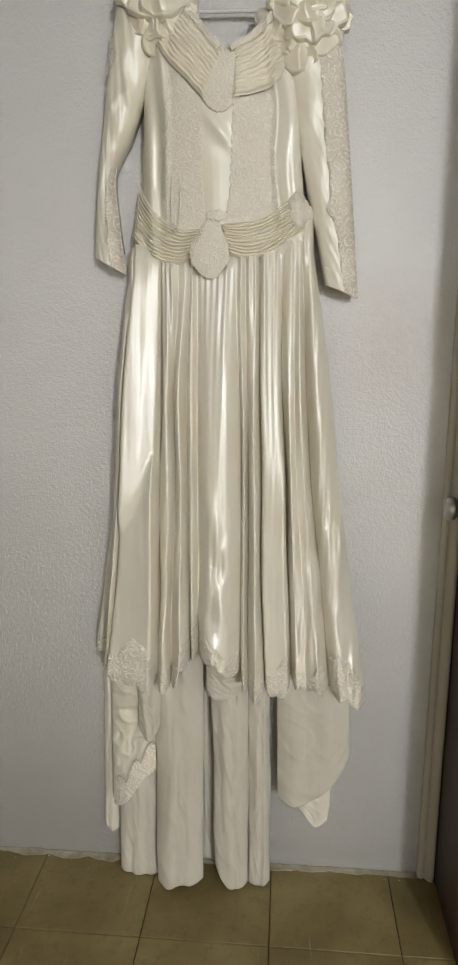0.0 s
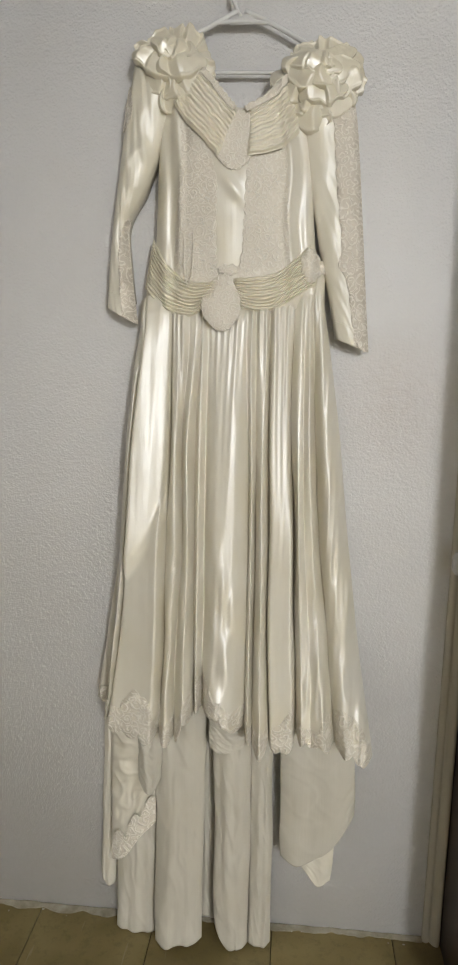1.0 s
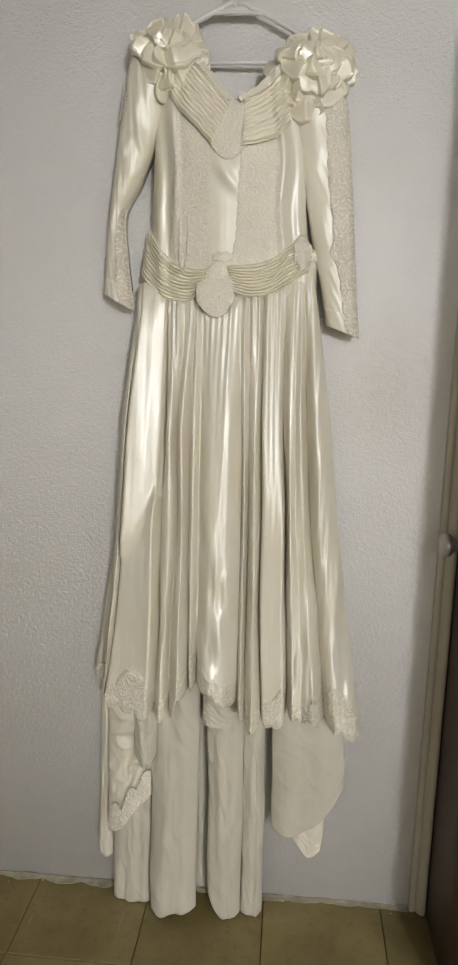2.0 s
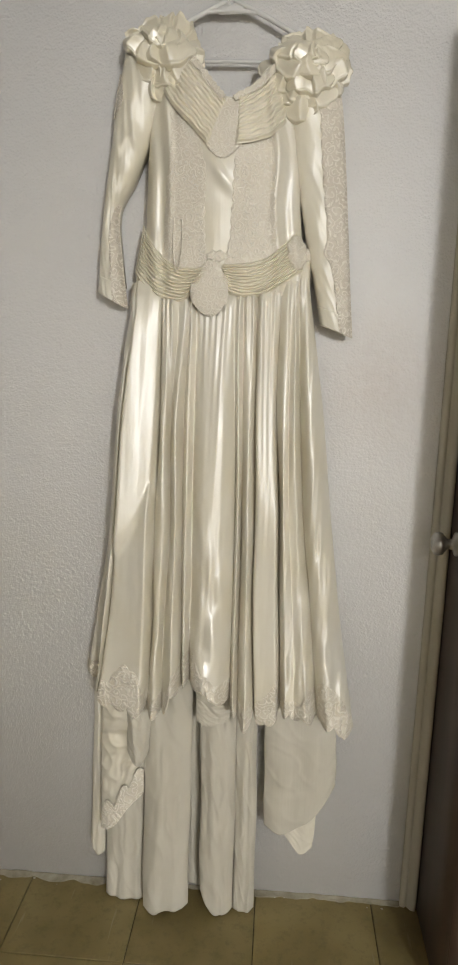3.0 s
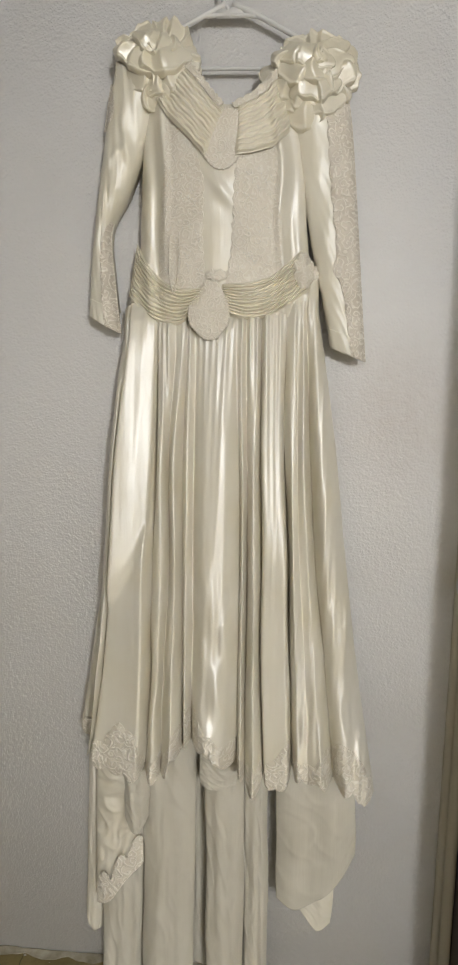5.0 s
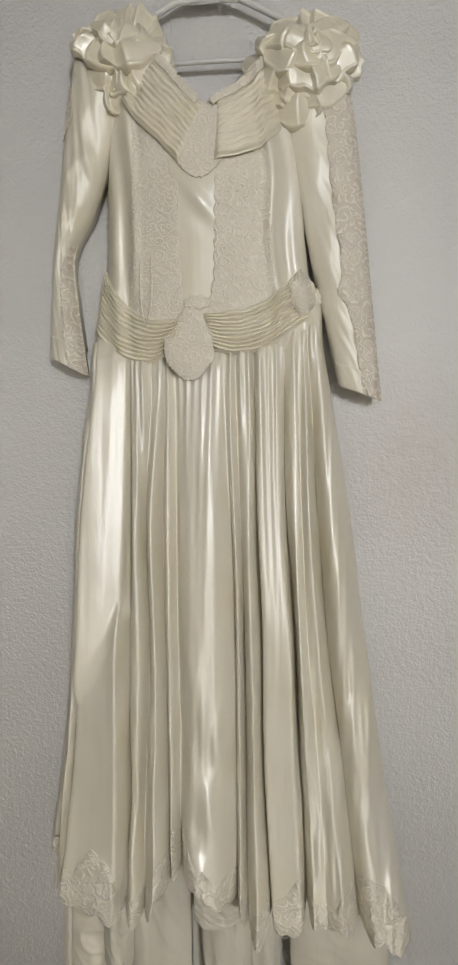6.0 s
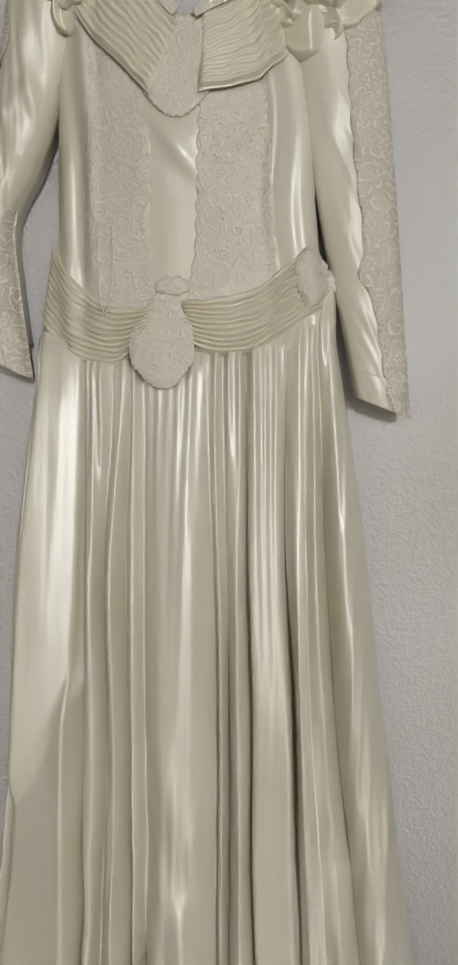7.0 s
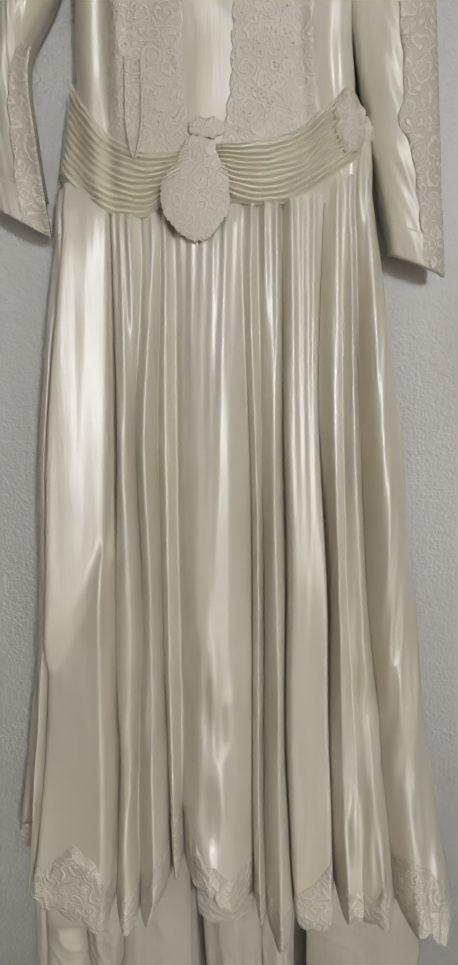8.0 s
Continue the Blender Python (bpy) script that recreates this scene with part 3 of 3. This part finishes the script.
# shoulder roses of crushed, folded satin
def petal(width, height, pleats, dice):
    """A doubled fold of satin: pinched together at its top, fanned in a few sharp pleats, with a thick rolled lower edge."""
    seed = dice.uniform(0, 50)
    cuts = [-1.0] + sorted(dice.uniform(-0.8, 0.8) for _ in range(pleats)) + [1.0]
    tops = [(-0.2 if k % 2 == 0 else 1.0) * dice.uniform(0.7, 1.0) for k in range(len(cuts))]
    tops[0], tops[-1] = -0.5, -0.5

    def fan(a):
        for k in range(len(cuts) - 1):
            if a <= cuts[k + 1]:
                return lerp(tops[k], tops[k + 1], (a - cuts[k]) / (cuts[k + 1] - cuts[k]))
        return tops[-1]

    def place(u, v):
        a = 2 * u - 1
        half = 0.45 + 0.55 * math.sin(0.5 * math.pi * min(v / 0.7, 1.0))
        edge = 1 - 0.30 * abs(a) ** 1.2 + 0.16 * wave(a * 2.6, seed, 0, 1.0)
        x = a * half * width * 0.5 * (1 - 0.10 * smooth((v - 0.75) / 0.25))
        z = height * (0.35 - edge * v)
        puff = 0.12 * height * math.sin(math.pi * min(v * 0.80 + 0.10, 1.0)) * (1 - 0.6 * a * a)
        ridge = 0.30 * height * fan(a + 0.10 * wave(v * 2, seed, a, 1.0)) * smooth(v * 2.5) * (1 - 0.35 * v)
        roll = 0.004 * smooth((v - 0.82) / 0.12) - 0.012 * smooth((v - 0.93) / 0.07)
        return (x, -(puff + ridge + roll + 0.0010 * wave(a * 4, seed, v * 4, 1.0)), z)
    return sheet(40, 24, place, 0.003)


def rose(cx, cz, label, seed, rows):
    """Folds laid over one another from the outside inwards: offset, width, height, turn, how proud, pleats."""
    dice = random.Random(seed)
    top = None
    for dx, dz, w, h, turn, deep, pleats in rows:
        bm = petal(w * 1.35, h * 1.2, pleats + 1, dice)
        tilt = Matrix.Rotation(radians(-dz * 260 + dice.uniform(-6, 6)), 4, "X") @ Matrix.Rotation(radians(dx * 300 + dice.uniform(-8, 8)), 4, "Z")
        m = Matrix.Translation((cx + 0.84 * dx, -deep, cz + 0.86 * dz)) @ tilt @ Matrix.Rotation(radians(turn), 4, "Y")
        bmesh.ops.transform(bm, matrix=m, verts=bm.verts[:])
        if top is None:
            top = part("shoulder_rose", bm, SATIN_SOFT, DRESS, label)
        else:
            part("petal", bm, SATIN_SOFT, top)


rose(0.366, 1.965, "rosette of crushed ivory satin folds", 4, [
    (-0.062, 0.040, 0.052, 0.040, 70, 0.058, 2), (-0.022, 0.052, 0.060, 0.046, 150, 0.058, 3), (0.026, 0.052, 0.064, 0.052, 190, 0.060, 4),
    (0.054, 0.010, 0.056, 0.048, 270, 0.060, 2), (0.046, -0.026, 0.070, 0.054, 320, 0.060, 3), (0.002, -0.050, 0.058, 0.052, 350, 0.066, 2),
    (-0.036, -0.014, 0.078, 0.044, 15, 0.068, 3), (0.026, -0.022, 0.074, 0.046, 335, 0.074, 2), (-0.030, 0.018, 0.086, 0.046, 25, 0.078, 2),
    (0.016, 0.012, 0.078, 0.046, 350, 0.084, 3), (0.012, 0.044, 0.064, 0.042, 10, 0.078, 4), (-0.012, 0.040, 0.050, 0.030, 40, 0.088, 2)])
rose(0.645, 1.940, "larger rosette of crushed ivory satin folds", 23, [
    (0.055, 0.036, 0.064, 0.050, 230, 0.056, 3), (0.012, 0.056, 0.070, 0.044, 185, 0.058, 3), (-0.030, 0.046, 0.058, 0.044, 130, 0.058, 2),
    (0.066, 0.004, 0.056, 0.050, 300, 0.056, 2), (-0.068, -0.006, 0.064, 0.044, 50, 0.060, 2), (-0.050, -0.030, 0.066, 0.046, 35, 0.064, 2),
    (-0.010, -0.056, 0.076, 0.056, 5, 0.062, 3), (0.036, -0.036, 0.068, 0.048, 340, 0.064, 2), (0.046, 0.000, 0.078, 0.046, 330, 0.072, 2),
    (-0.024, -0.020, 0.086, 0.050, 18, 0.074, 3), (0.010, -0.020, 0.070, 0.044, 350, 0.080, 2), (-0.034, 0.016, 0.070, 0.046, 40, 0.082, 2),
    (0.020, 0.018, 0.092, 0.046, 345, 0.084, 3), (-0.010, 0.036, 0.080, 0.042, 12, 0.084, 2), (0.034, 0.046, 0.070, 0.036, 330, 0.078, 3)])

# skirt: soft round folds with sharp valleys between them
CREASES = []


def crease(xs, hem, proud=0.0, broad=1.65):
    """A valley or (proud) a crest of the skirt: x at five levels from waist to hem, hem height, how proud and how broad it stands."""
    CREASES.append((spline([(k, x) for k, x in enumerate(xs)]), hem, proud, broad))


crease((0.290, 0.264, 0.250, 0.238, 0.226), 0.629)
crease((0.299, 0.275, 0.263, 0.243, 0.230), 0.633, 0.012)
crease((0.308, 0.283, 0.270, 0.249, 0.219), 0.618)
crease((0.339, 0.325, 0.317, 0.300, 0.280), 0.610, 0.022, 26.0)
crease((0.362, 0.358, 0.346, 0.344, 0.337), 0.602, -0.026)
crease((0.383, 0.376, 0.375, 0.364, 0.359), 0.58, 0.019, 2.2)
crease((0.401, 0.386, 0.384, 0.376, 0.374), 0.592, -0.006)
crease((0.413, 0.402, 0.401, 0.400, 0.400), 0.637, 0.022)
crease((0.423, 0.414, 0.411, 0.413, 0.419), 0.646, -0.010)
crease((0.430, 0.423, 0.421, 0.422, 0.427), 0.66, 0.009)
crease((0.442, 0.435, 0.433, 0.433, 0.435), 0.66, -0.012)
crease((0.481, 0.482, 0.483, 0.482, 0.480), 0.656, 0.030, 2.6)
crease((0.517, 0.525, 0.531, 0.527, 0.529), 0.625, -0.008)
crease((0.527, 0.533, 0.538, 0.535, 0.538), 0.606, 0.012)
crease((0.536, 0.541, 0.545, 0.543, 0.546), 0.590, -0.005)
crease((0.549, 0.552, 0.559, 0.561, 0.566), 0.572, 0.022)
crease((0.565, 0.566, 0.571, 0.574, 0.583), 0.594, -0.008)
crease((0.590, 0.591, 0.597, 0.602, 0.608), 0.583, 0.020, 14.0)
crease((0.613, 0.612, 0.622, 0.631, 0.641), 0.613, -0.026)
crease((0.622, 0.625, 0.633, 0.645, 0.654), 0.608, 0.020)
crease((0.633, 0.638, 0.647, 0.665, 0.675), 0.6, 0.012)
crease((0.641, 0.651, 0.663, 0.685, 0.699), 0.604, 0.024)
crease((0.649, 0.663, 0.678, 0.709, 0.726), 0.586, -0.008)
crease((0.662, 0.683, 0.703, 0.732, 0.762), 0.580, 0.026, 2.4)
crease((0.672, 0.711, 0.741, 0.777, 0.811), 0.553)
FOLDS = len(CREASES) - 1
WAIST_LINE = spline([(0.286, 1.535), (0.310, 1.545), (0.338, 1.548), (0.376, 1.526), (0.410, 1.520), (0.440, 1.515), (0.470, 1.493), (0.500, 1.525), (0.532, 1.540), (0.600, 1.546), (0.640, 1.572), (0.679, 1.600)])


def waist_height(x):
    lo, hi = 0.0, 1.0
    for _ in range(14):
        mid = (lo + hi) / 2
        lo, hi = (mid, hi) if WAIST_LINE(mid).x < x else (lo, mid)
    return WAIST_LINE(lo).y


TOPS = [waist_height(c[0](0).y) for c in CREASES]


def ease(t, w):
    """A ramp that starts gently over the width w."""
    return 0.0 if t <= 0 else (t * t / (2 * w) if t < w else t - w / 2)


def fold_level(v):
    """Where the five levels of a crease lie between waist and hem."""
    stops = (0.06, 0.30, 0.54, 0.79, 1.0)
    for k in range(4):
        if v <= stops[k + 1]:
            return (k + max(0.0, (v - stops[k]) / (stops[k + 1] - stops[k]))) / 4
    return 1.0


def skirt_point(s, v):
    i = min(int(s), FOLDS - 1)
    f = s - i
    (xa, za, pa, ba), (xb, zb, pb, bb) = CREASES[i], CREASES[i + 1]
    level = fold_level(v)
    x0, x1 = xa(level).y, xb(level).y
    # cloth hangs round a crest and meets its neighbour in a narrow valley
    if pb >= pa:
        rise = 1 - (1 - f) ** bb
    else:
        rise = f ** ba
    proud = lerp(pa, pb, rise)
    x = lerp(x0, x1, f)
    z = lerp(lerp(TOPS[i], TOPS[i + 1], f), lerp(za, zb, 1 - (1 - f) ** 3 if zb < za else f ** 3), v)
    left, right = CREASES[0][0](level).y, CREASES[-1][0](level).y
    across = CREASES[3][0](level).y if 2 <= s <= 4 else x
    e = abs(2 * (across - left) / (right - left) - 1)
    at_waist = 0.046 + 0.038 * max(0.0, 1 - e ** 2.4) ** 0.6
    at_hem = 0.084 + 0.032 * max(0.0, 1 - e ** 2.4) + 0.022 * smooth((0.45 - across) / 0.2)
    d = lerp(at_waist, at_hem, 1 - (1 - v) ** 1.7)
    sway = 1 + 0.45 * wave(i // 2 * 3.7, 2.0, v * 2.3, 1.0)
    grow = (0.34 + 0.66 * smooth(v * 2.0)) * (0.78 + 0.50 * v)
    flat = 0.15 if i in (2, 3, 16, 17) else 1.0
    full = 1.5 * proud * grow * lerp(1.0, sway, flat)
    d += full
    d -= 0.012 * (1 - smooth(v / 0.04))
    # gathers below the waist seam, and long soft draws in the cloth
    gather = 0.0 if i in (2, 3) else 1.0
    d += gather * (0.0036 * math.sin(x * 430 + 9 * wave(x * 14, 4.0, v * 1.2, 1.0)) * (1 + 1.2 * wave(x * 22, 3.0, v, 1.0)) + 0.006 * wave(x * 70, 21.0, v * 1.2, 1.0)) * math.exp(-v * 6) * smooth(v * 30)
    d += flat * (0.0050 * (0.25 - abs(wave(x * 68 + 0.6 * v, 31.0, v * 1.4, 1.0))) + 0.0045 * wave(x * 60, 1.0, v * 1.6, 1.0) * (1 - 0.6 * v) + 0.006 * wave(x * 24 + v, 6.0, v * 3.4, 1.0) * smooth(v * 3))
    # crushed ripples in the lower breadths
    low = smooth((v - 0.45) / 0.25) * flat * (1 + 0.7 * smooth(s - 17.5))
    d += low * (0.0095 * wave(x * 30 - v * 3, 11.0, v * 8.0, 1.0) + 0.0050 * wave(x * 75 + v * 3, 13.0, v * 8.0, 1.0) + 0.0016 * wave(x * 120, 15.0, v * 20.0, 1.0))
    x += 0.006 * smooth(v * 4) * smooth((1 - v) * 5) * wave(s * 0.35, 9.0, v * 3.0, 1.0) * smooth((s - 4.5) / 1.5) * smooth((FOLDS - s) / 2)
    # the laced hem stands out a little
    flare = 0.14 * ease(v - 0.70, 0.12) * flat
    d += flare
    z += 0.5 * flare
    if 1.999 <= s <= 4.001:
        # the flat front panel turns back to the side below a slanting crease
        u = (s - 2) / 2
        k = (v - 0.455) - (1 - u) * 0.17
        lean = lerp(0.27, -0.42, smooth(k * 12 + 0.5))
        d += lean * (0.5 - u) * (0.050 + 0.06 * v) * smooth(v * 8)
        d += 0.0022 * math.exp(-(k / 0.016) ** 2) + 0.0012 * wave(x * 30, 17.0, v * 16, 1.0)
    if 15.999 <= s <= 18.001:
        # so does the narrow flat panel on the other side
        u = (s - 16) / 2
        d += lerp(0.28, -0.32, smooth((v - 0.36) * 4)) * (0.5 - u) * 0.05 * smooth(v * 8)
    curl = smooth((v - 0.86) / 0.14)
    z += 0.10 * (d - flare - at_hem) * curl
    return Vector((x, -d, z))


def skirt():
    def front(u, v):
        return skirt_point(u * FOLDS, v)

    return part("skirt", sheet(FOLDS * 12, 200, front, back=lambda u, v: skirt_point(u * FOLDS, v) + Vector((0, 0.0025, 0))), SATIN, DRESS, "long shiny satin skirt in deep folds")


SKIRT = skirt()


def back_skirt():
    """The back breadth of the skirt, lying near the wall behind the front one."""
    def front(u, v):
        x = lerp(lerp(0.325, 0.625, u), lerp(0.215, 0.725, u), v ** 1.1)
        return (x, -(0.022 + 0.010 * math.sin(u * 24) * v + 0.006 * wave(u * 5, 0, v, 1)), lerp(1.52, 0.66 - 0.03 * u, v))
    part("back_skirt", sheet(60, 40, front, 0.003), SATIN, DRESS, "back breadth of the satin skirt")


back_skirt()


def hem_lace(s0, s1, tall, peak, nu=70, nv=34, drop=0.006):
    """Scalloped corded lace along a stretch of the hem."""
    def place(u, v):
        s = lerp(s0, s1, u)
        h = tall(u) * (1 + 0.10 * abs(math.sin(u * math.pi * peak)))
        p = skirt_point(s, max(1 - h * (1 - v) / 0.93, 0))
        if v > 0.8:
            p.z -= drop * abs(math.sin(u * math.pi * peak)) * (v - 0.8) / 0.2
        edge = smooth(min(v, 1 - v) * 7) * smooth(min(u, 1 - u) * 14)
        p.y -= 0.0036 * (0.35 + 0.65 * edge) + 0.0030 * cords(p.x, p.z, 62) * edge
        return p
    part("hem_lace", sheet(nu, nv, place, 0.003), LACE_HEM, SKIRT, "scalloped cream lace hem")


hem_lace(2.04, 3.98, lambda u: 0.044 + 0.052 * math.sqrt(max(0.0, 1 - ((u - 0.60) / 0.36) ** 2)), 3, 130, 48, drop=0.014)
hem_lace(4.06, 5.94, lambda u: 0.026 + 0.026 * u, 1, 44)
hem_lace(6.06, 8.0, lambda u: 0.040 + 0.022 * u, 2, 60)
hem_lace(8.06, 10.0, lambda u: 0.088 - 0.020 * u, 1, 44)
hem_lace(10.06, 11.98, lambda u: 0.034 + 0.050 * (1 - smooth(u * 2.2)) + 0.012 * u, 3, 110, 44)
hem_lace(12.06, 13.96, lambda u: 0.036, 1, 40)
hem_lace(14.06, 15.96, lambda u: 0.044, 1, 44)
hem_lace(16.06, 17.96, lambda u: 0.034 + 0.055 * u, 2, 70, 44)
hem_lace(18.06, 21.9, lambda u: 0.032 + 0.034 * smooth((u - 0.6) / 0.3), 3, 110, 40, drop=0.010)
hem_lace(22.06, 23.94, lambda u: 0.040 + 0.050 * math.sqrt(max(0.0, 1 - ((u - 0.42) / 0.5) ** 2)), 2, 90, 48, drop=0.012)


# train and lining that fall below the hem
def drape(name, left, right, hem, depth, swell, mat, label, flat=2.4, nu=44, nv=110, seed=0.0, thick=0.003, parent=None, rough=0.5):
    """A hanging fold: left and right edge (top x, z, bottom x), a hem line of z across, depth at top and bottom."""
    low = spline([(k / (len(hem) - 1), z) for k, z in enumerate(hem)])

    def front(u, v):
        x = lerp(lerp(left[0], right[0], u), lerp(left[2], right[2], u), v)
        z = lerp(lerp(left[1], right[1], u), low(u).y, v)
        s = abs(2 * u - 1)
        d = lerp(depth[0], depth[1], v) + swell * (1 - s ** flat)
        ridge = 1 - min(1.0, abs(wave(u * 1.6 + v * 2, seed + 3, v * 7 - u * 2.5, 1.0)) * 3)
        crisp = 1 - min(1.0, abs(wave(u * 2.2 - v * 3, seed + 11, v * 5 + u * 1.5, 1.0)) * 4)
        d += rough * (0.007 * wave(u * 2.4, seed, v * 1.6, 1.3) + 0.0022 * ridge * ridge - 0.0022 * crisp + 0.0025 * wave(u * 4, seed + 7, v * 13, 1.0))
        d += 0.0015 * math.sin(u * 15 + seed + 2 * wave(u, seed, v * 2, 1.0)) * (1 - s ** 4)
        x += 0.005 * wave(seed, u * 1.5, v * 3, 1.0)
        return (x, -d, z)
    return part(name, sheet(nu, nv, front, thick), mat, parent or DRESS, label)


drape("train_panel", (0.222, 0.62, 0.212), (0.322, 0.62, 0.313), [0.012, 0.004, 0.006, 0.004], (0.040, 0.052), 0.013, MATTE, "dull ivory lining of the train", seed=1.0, flat=3.6, rough=0.8)
drape("train_panel", (0.318, 0.66, 0.316), (0.437, 0.66, 0.432), [0.012, 0.003, 0.020, 0.022, 0.030], (0.060, 0.086), 0.020, MATTE, "dull ivory lining of the train", seed=4.0, flat=3.6, rough=0.8)
drape("train_panel", (0.452, 0.64, 0.460), (0.541, 0.64, 0.542), [0.060, 0.018, 0.003, 0.006, 0.012], (0.058, 0.072), 0.020, MATTE, "dull ivory lining of the train", seed=7.0, flat=3.6, rough=0.8)
drape("train_panel", (0.538, 0.64, 0.541), (0.592, 0.64, 0.596), [0.010, 0.004, 0.012], (0.050, 0.062), 0.015, MATTE, "dull ivory lining of the train", seed=9.0, flat=3.6, rough=0.8)
drape("train_panel", (0.426, 0.64, 0.424), (0.462, 0.64, 0.466), [0.036, 0.034, 0.036], (0.022, 0.026), 0.004, MATTE, "yellowed inner lining of the train", seed=12.0)
flap = drape("train_flap", (0.212, 0.63, 0.207), (0.334, 0.63, 0.318), [0.222, 0.246, 0.300, 0.334], (0.055, 0.066), 0.020, SATIN, "shiny satin flap of the train", seed=15.0, rough=1.3)
drape("train_flap", (0.190, 0.66, 0.166), (0.226, 0.66, 0.204), [0.132, 0.104, 0.110], (0.018, 0.024), 0.010, SATIN, "narrow satin edge of the train", seed=18.0)
drape("train_flap", (0.279, 0.62, 0.280), (0.336, 0.62, 0.334), [0.452, 0.425, 0.424, 0.456], (0.080, 0.086), 0.018, MATTE, "small rounded fold of lining", seed=21.0)
drape("train_flap", (0.606, 0.66, 0.616), (0.780, 0.66, 0.786), [0.250, 0.236, 0.262, 0.300, 0.372], (0.048, 0.056), 0.018, MATTE, "broad dull ivory flap of the train", flat=4, seed=24.0, nu=44)
drape("train_flap", (0.640, 0.40, 0.650), (0.760, 0.40, 0.738), [0.222, 0.190, 0.152, 0.170], (0.026, 0.030), 0.006, SATIN, "satin tip of the train", seed=27.0)
drape("train_flap", (0.446, 0.66, 0.449), (0.530, 0.66, 0.528), [0.552, 0.544, 0.548, 0.556], (0.095, 0.100), 0.012, MATTE, "edge of lining under the hem", seed=30.0)
drape("side_fold", (0.256, 1.10, 0.178), (0.285, 1.10, 0.226), [0.640, 0.628, 0.632], (0.045, 0.052), 0.012, SATIN, "side fold of the satin skirt", seed=33.0)
lace_patch("hem_lace", 0.199, 0.650, lobes([0.014, 0.018, 0.022, 0.018, 0.014, 0.018, 0.022, 0.018], 8, 0.15), lambda x, z: 0.066, 0.004, label="scalloped cream lace hem", rings=10, spokes=40)


# lace edging on the flaps
def edging(parent, left, right, hem, depth, height, swell, flat=2.4):
    low = spline([(k / (len(hem) - 1), z) for k, z in enumerate(hem)])

    def front(u, v):
        x = lerp(left, right, u)
        z = low(u).y + height * (1 - v) * (0.8 + 0.5 * abs(math.sin(u * 9))) - 0.003
        d = depth + swell * (1 - abs(2 * u - 1) ** flat) + 0.008 + 0.0025 * cords(x, z, 60)
        return (x, -d, z)
    part("flap_lace", sheet(60, 24, front, 0.003), LACE_HEM, parent, "cream lace edging")


edging(flap, 0.209, 0.318, [0.222, 0.246, 0.300, 0.334], 0.066, 0.062, 0.020)

# ---- floor ----
slab = tagged(link("floor", box(-1.85, 4.15, -6.55, 0.15, -0.06, -0.0035), GROUT), "old olive brown square floor tiles with dark joints", "floor", kind="structure")
random.seed(5)


def tile_mesh(x0, x1, y0, y1):
    bm = box(x0, x1, y0, y1, -0.008, 0.0)
    bmesh.ops.bevel(bm, geom=[e for e in bm.edges if all(v.co.z > -0.001 for v in e.verts)], offset=0.0012, segments=1, affect="EDGES")
    me = bpy.data.meshes.new("tile")
    bm.to_mesh(me)
    bm.free()
    me.materials.append(TILE)
    return me


G = 0.0011
FULL = tile_mesh(G, 0.30 - G, G, 0.30 - G)
STRIP = tile_mesh(G, 0.30 - G, G, 0.238 - 0.004)
for i in range(-6, 14):
    for j in range(0, 21):
        ob = new("tile", STRIP if j == 0 else FULL)
        ob.parent = slab
        ob.location = (0.30 * i, -0.238 - 0.30 * j, random.uniform(-0.0005, 0.0005))


# crumbs of plaster along the foot of the wall
def crumbs():
    bm = bmesh.new()
    random.seed(9)
    for k in range(46):
        x = random.choice((random.uniform(-0.15, 0.2), random.uniform(0.60, 0.97), random.uniform(-0.15, 0.97)))
        y = -abs(random.gauss(0, 0.012)) - 0.002
        r = random.uniform(0.0008, 0.0028)
        made = bmesh.ops.create_icosphere(bm, subdivisions=1, radius=r)["verts"]
        for v in made:
            v.co = Vector((x + v.co.x * random.uniform(0.7, 2.2), y + v.co.y * random.uniform(0.7, 1.6), max(v.co.z * 0.5, -0.0005) + 0.0004))
    tagged(link("plaster_crumbs", bm, FLAKE, smooth=False), "crumbs of old plaster along the wall foot", "debris", kind="stuff")


crumbs()


# smear of cement along the joint of wall and floor
def smear():
    def place(u, v):
        x = lerp(-1.6, 0.975, u)
        w = 0.010 + 0.012 * abs(wave(x, 2.0, 0, 9)) * 2 + 0.006 * wave(x, 5.0, 0, 42)
        h = 0.004 + 0.005 * abs(wave(x, 8.0, 0, 14))
        return (x, -0.0005 - w * v, 0.0012 + h * (1 - v) ** 2 + 0.0008 * wave(x, v, 0, 70))
    def under(u, v):
        p = place(u, v)
        return (p[0], p[1], -0.002)
    tagged(link("baseboard", sheet(420, 8, place, back=under), CEMENT), "thin chipped cement smear where wall meets floor", "cement joint", kind="structure")


smear()
